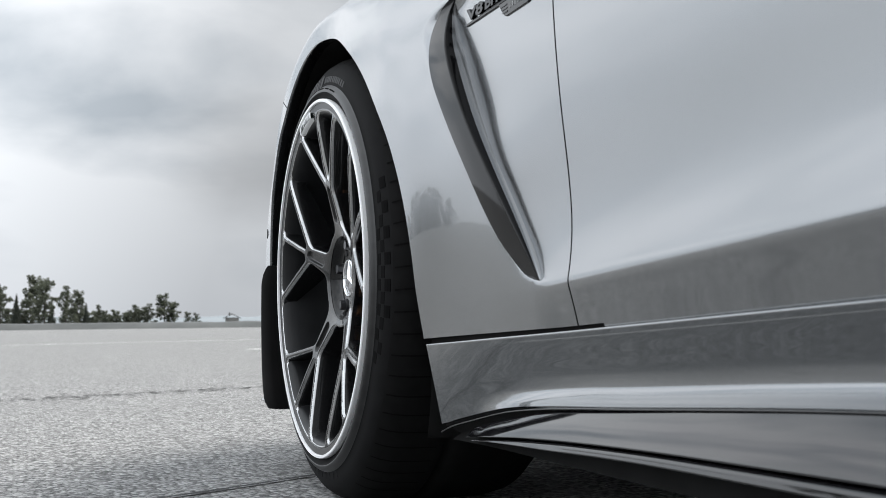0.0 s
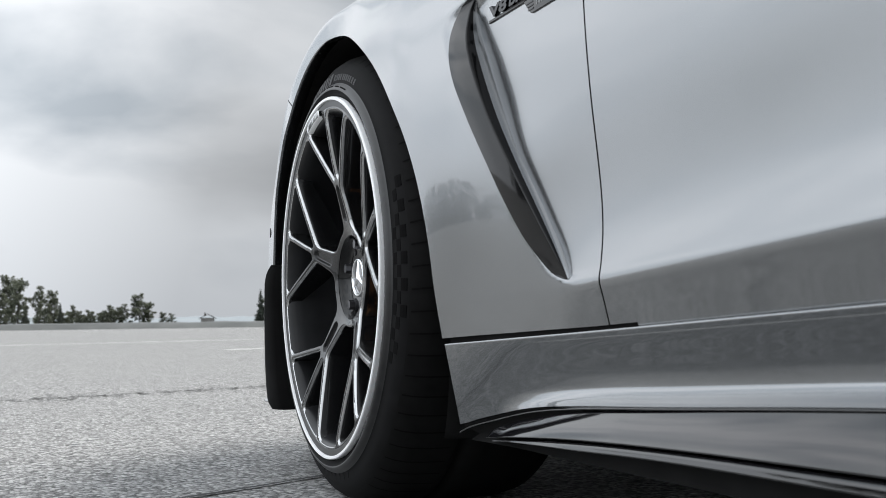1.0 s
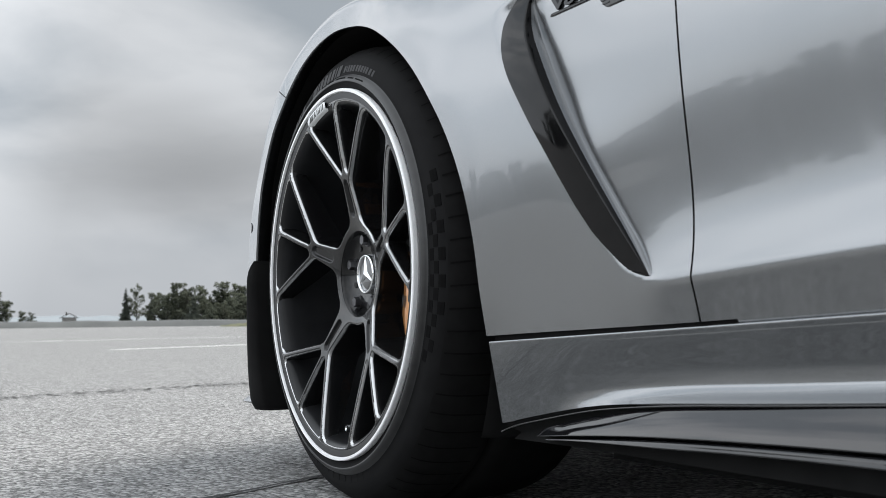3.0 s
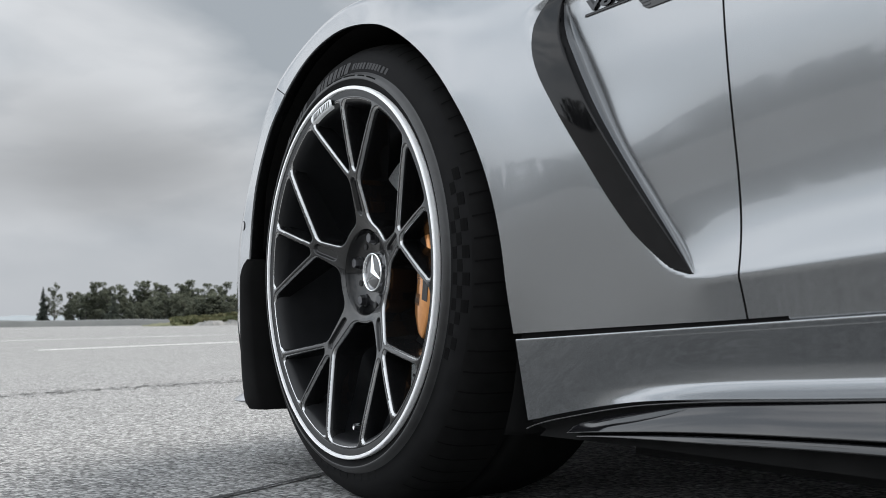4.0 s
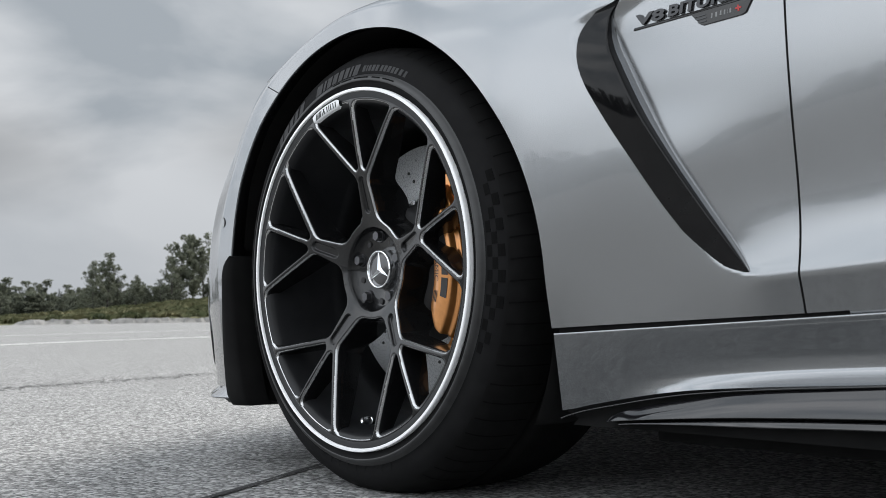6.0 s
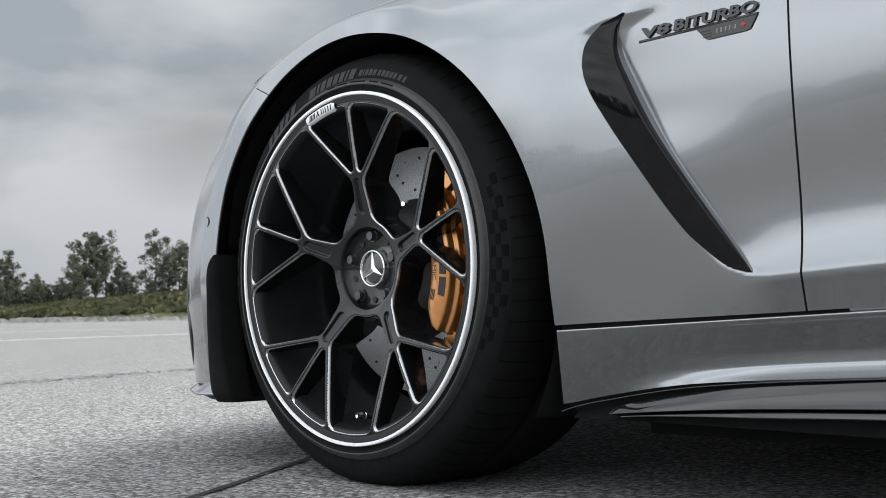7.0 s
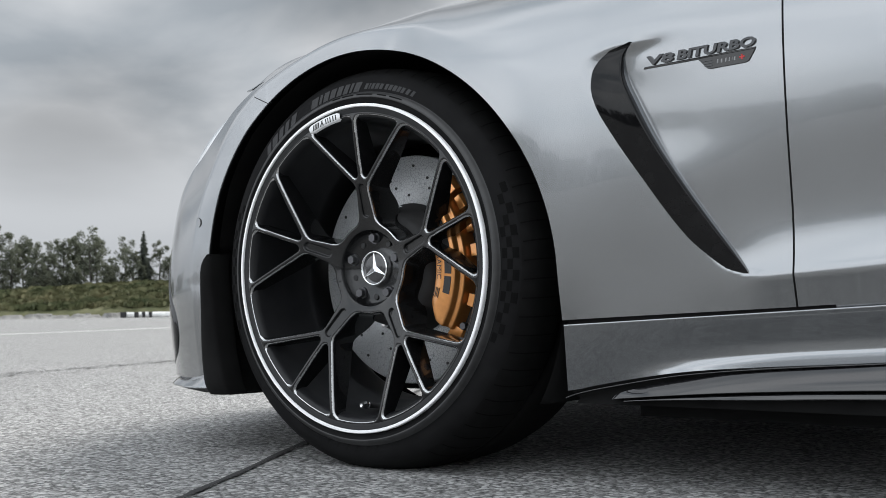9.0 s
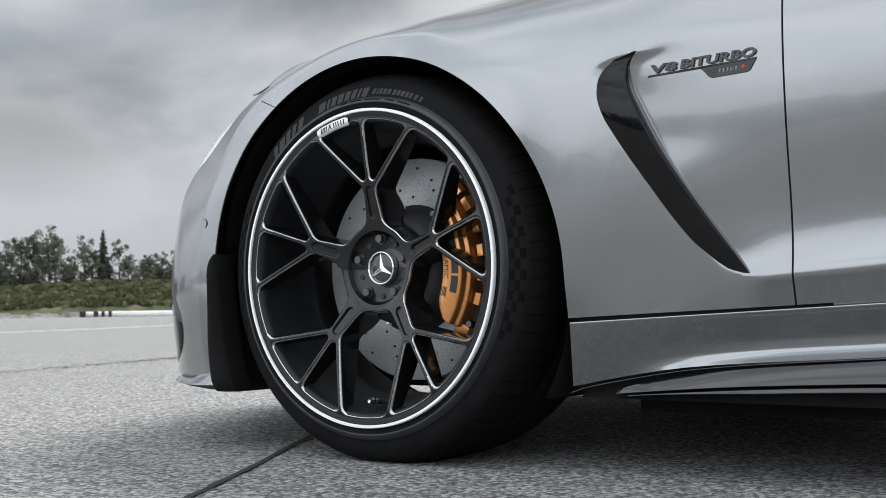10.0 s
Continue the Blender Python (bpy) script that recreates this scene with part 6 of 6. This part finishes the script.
def conifer(seed, whorls, spread, ragged=0.3):
    """A needle tree one metre high: straight trunk and drooping whorls of needle sprays."""
    rng = random.Random(seed)
    root = new("tree")
    sheets = [tube([Vector((0, 0, -0.02)), Vector((0.004, 0, 0.5)), Vector((0, 0, 1.0))], [0.018, 0.011, 0.002], 7)]
    v, f = [], []
    for w in range(whorls):
        q = w / (whorls - 1)
        z = 0.06 + 0.92 * q
        for k in range(9):
            if rng.random() < ragged * 0.4:
                continue
            t = rng.uniform(0, 2 * math.pi)
            reach = spread * (1 - q) ** 0.8 * rng.uniform(0.6, 1.1) + 0.012
            d = Vector((math.cos(t), math.sin(t), 0))
            s = Vector((-d.y, d.x, 0))
            p0, p1 = Vector((0, 0, z)), d * reach + Vector((0, 0, z - reach * 0.32 + rng.uniform(-0.01, 0.02)))
            if w % 2 == 0:
                sheets.append(tube([p0, p1], [0.004, 0.001], 4))
            for j in range(7):
                a = p0.lerp(p1, 0.15 + 0.85 * j / 6)
                b = (0.034 + 0.024 * rng.random()) * (1.1 - 0.5 * j / 6) * (1.05 - 0.75 * q)
                n = len(v)
                v += [a - s * b * 1.5 - d * b * 0.6, a - Vector((0, 0, b * rng.uniform(0.5, 1.4))), a + s * b * 1.5 - d * b * 0.4, a + d * b + Vector((0, 0, b * 0.6))]
                f.append((n, n + 1, n + 2, n + 3))
    tv, tf = joined(*sheets)
    solid("trunk", tv, tf, M_BARK, root)
    solid("crown", v, f, M_LEAF_D, root, smooth=False)
    return root


def plant(kinds, label, group):
    """Remembers the first tree of each kind; later ones are copies."""
    used = set()
    rng = random.Random(len(group))

    def put(k, az, d, h, wide=1.0, z=0.0):
        src = kinds[k % len(kinds)]
        m = Matrix.Translation(away(az, d, z)) @ Euler((0, 0, rng.uniform(0, 6.28))).to_matrix().to_4x4() @ Matrix.Diagonal((h * wide, h * wide, h, 1))
        if k % len(kinds) in used:
            copy_thing(src, m @ Matrix.Diagonal((1 / src.scale[0], 1 / src.scale[1], 1 / src.scale[2], 1)))
        else:
            used.add(k % len(kinds))
            src.matrix_basis = m
            tagged(src, label, "tree", group)
    return put


leafy = plant([broadleaf(1, 2200, 0.030), broadleaf(2, 2000, 0.028, 0.05), broadleaf(3, 2400, 0.030, -0.04), broadleaf(4, 2000, 0.031, 0.02)], "leafy broadleaf tree at the edge of the airfield", "broadleaf trees")
bare = plant([broadleaf(21, 2600, 0.020, 0.03, 0.9), broadleaf(22, 1900, 0.019, -0.02, 0.8), broadleaf(23, 3000, 0.021, 0.0, 0.95)], "thin spring tree with sparse leaves and bare twigs", "sparse trees")
needle = plant([conifer(31, 22, 0.23), conifer(32, 26, 0.19), conifer(33, 19, 0.26, 0.6)], "dark green conifer among the far trees", "conifers")
rng = random.Random(77)


# single trees and clumps beyond the verge, by bearing; tall in metres
for k, (az, h) in enumerate(((180.7, 8.2), (180.0, 7.6), (179.3, 10.2), (178.75, 9.6), (178.45, 6.0), (177.85, 8.4), (177.3, 7.0), (176.9, 5.6), (176.3, 4.4))):
    (needle if k % 3 == 1 else leafy)(k, az, 260 + 6 * (k % 3), h, 0.95)
for k, (az, h) in enumerate(((181.6, 9.0), (182.5, 8.0), (183.6, 9.5), (174.6, 4.2), (174.1, 4.6), (173.3, 6.4), (172.9, 5.0), (175.5, 3.0), (175.0, 3.4), (176.0, 3.2), (172.2, 3.0), (171.8, 2.6))):
    leafy(k + 1, az, 262, h, 1.25)
for i in range(26):                  # low thicket between the clumps
    leafy(rng.randint(0, 5), 183.5 - i * 0.36 + rng.uniform(-0.15, 0.15), 275 + rng.uniform(-6, 10), rng.uniform(2.6, 4.4), 1.7, -0.4)
needle(0, 167.55, 255, 8.0, 0.9)
bare(0, 167.05, 255, 7.6, 0.9)
for i in range(64):
    az = 166.4 - i * 0.205 + rng.uniform(-0.1, 0.1)
    tall = float(pchip([153, 157, 160, 163, 166.5], [7.0, 7.2, 6.6, 7.4, 6.4], az)) * rng.uniform(0.78, 1.12)
    (needle if rng.random() < 0.6 else leafy)(rng.randint(0, 5), az, 245 + rng.uniform(-12, 16), tall, rng.uniform(1.0, 1.5))
for i in range(34):
    az = 163.5 - i * 0.30
    leafy(rng.randint(0, 5), az, 205 + rng.uniform(-8, 8), rng.uniform(2.8, 4.4), 1.5, 0.3)
# trees on the bank
for k, (az, h, sparse) in enumerate(((157.0, 4.6, 1), (156.4, 5.4, 0), (155.9, 3.6, 1), (155.0, 3.2, 1), (153.4, 4.6, 1), (153.0, 6.6, 0), (152.4, 6.2, 0), (151.9, 6.8, 1), (151.3, 3.8, 1), (149.6, 6.2, 1), (149.0, 5.6, 1), (148.5, 5.2, 0),
                                    (147.9, 4.4, 1), (147.4, 4.6, 1), (146.7, 5.2, 1), (146.1, 4.9, 0), (145.5, 5.6, 1), (145.2, 4.9, 1), (144.4, 2.8, 1), (143.9, 4.9, 1), (143.55, 3.4, 1), (142.3, 4.2, 1), (141.6, 2.6, 1), (140.9, 3.2, 1), (140.3, 2.9, 1), (139.6, 3.4, 1), (138.6, 4.0, 1))):
    d = 106 + (k % 4) * 2.0
    z = bank_top(az, d - 93) - 0.1
    (bare if sparse else leafy)(k, az, d, h * 0.88, 1.1 if sparse else 0.95, z)
needle(1, 143.05, 107, 5.2, 1.0, 2.5)
for i in range(70):
    az = rng.uniform(138.5, 157.5)
    d = 104 + rng.uniform(0, 9)
    bare(rng.randint(0, 2), az, d, rng.uniform(1.0, 2.4), 1.5, bank_top(az, d - 93) - 0.15)


def far_wood():
    """The long wood on the open side of the car, too far and dense to count: one mesh of trunks and crowns."""
    kinds = [conifer(41, 20, 0.24), conifer(42, 24, 0.20), broadleaf(43, 1600, 0.032)]
    sheets = []
    for root in kinds:
        sheets.append([(np.array([p.co[:] for p in c.data.vertices]), [tuple(q.vertices) for q in c.data.polygons], int(c.name.startswith("crown"))) for c in root.children])
        for c in list(root.children):
            bpy.data.objects.remove(c)
        bpy.data.objects.remove(root)
    verts, faces, slots, total = [], [], [], 0
    for i in range(170):
        az = 217.3 + i * 0.79 + rng.uniform(-0.3, 0.3)
        h = 4.0 + 2.2 * float(smoothstep(217, 224, az)) + 1.8 * noise.noise(Vector((az * 0.12, 1, 0))) + rng.uniform(-1.0, 1.0)
        kind = rng.randint(0, 1) if i % 3 else 2
        wide, turn = h * rng.uniform(1.3, 1.8), rng.uniform(0, 6.28)
        m = Matrix.Translation(away(az, 112 + rng.uniform(-4, 12))) @ Euler((0, 0, turn)).to_matrix().to_4x4() @ Matrix.Diagonal((wide, wide, h, 1))
        for co, polys, crown in sheets[kind]:
            verts.append(co @ np.array(m.to_3x3()).T + np.array(m.translation))
            faces += [tuple(k + total for k in q) for q in polys]
            slots += [0 if not crown else 1 if kind == 2 else 2] * len(polys)
            total += len(co)
    me = bpy.data.meshes.new("far_wood")
    me.from_pydata(np.concatenate(verts).tolist(), [], faces)
    for m in (M_BARK, M_LEAF, M_LEAF_D):
        me.materials.append(m)
    me.polygons.foreach_set("material_index", slots)
    tagged(new("far_wood", me), "long dark wood of conifers and broadleaf trees", "wood", kind="stuff")


far_wood()
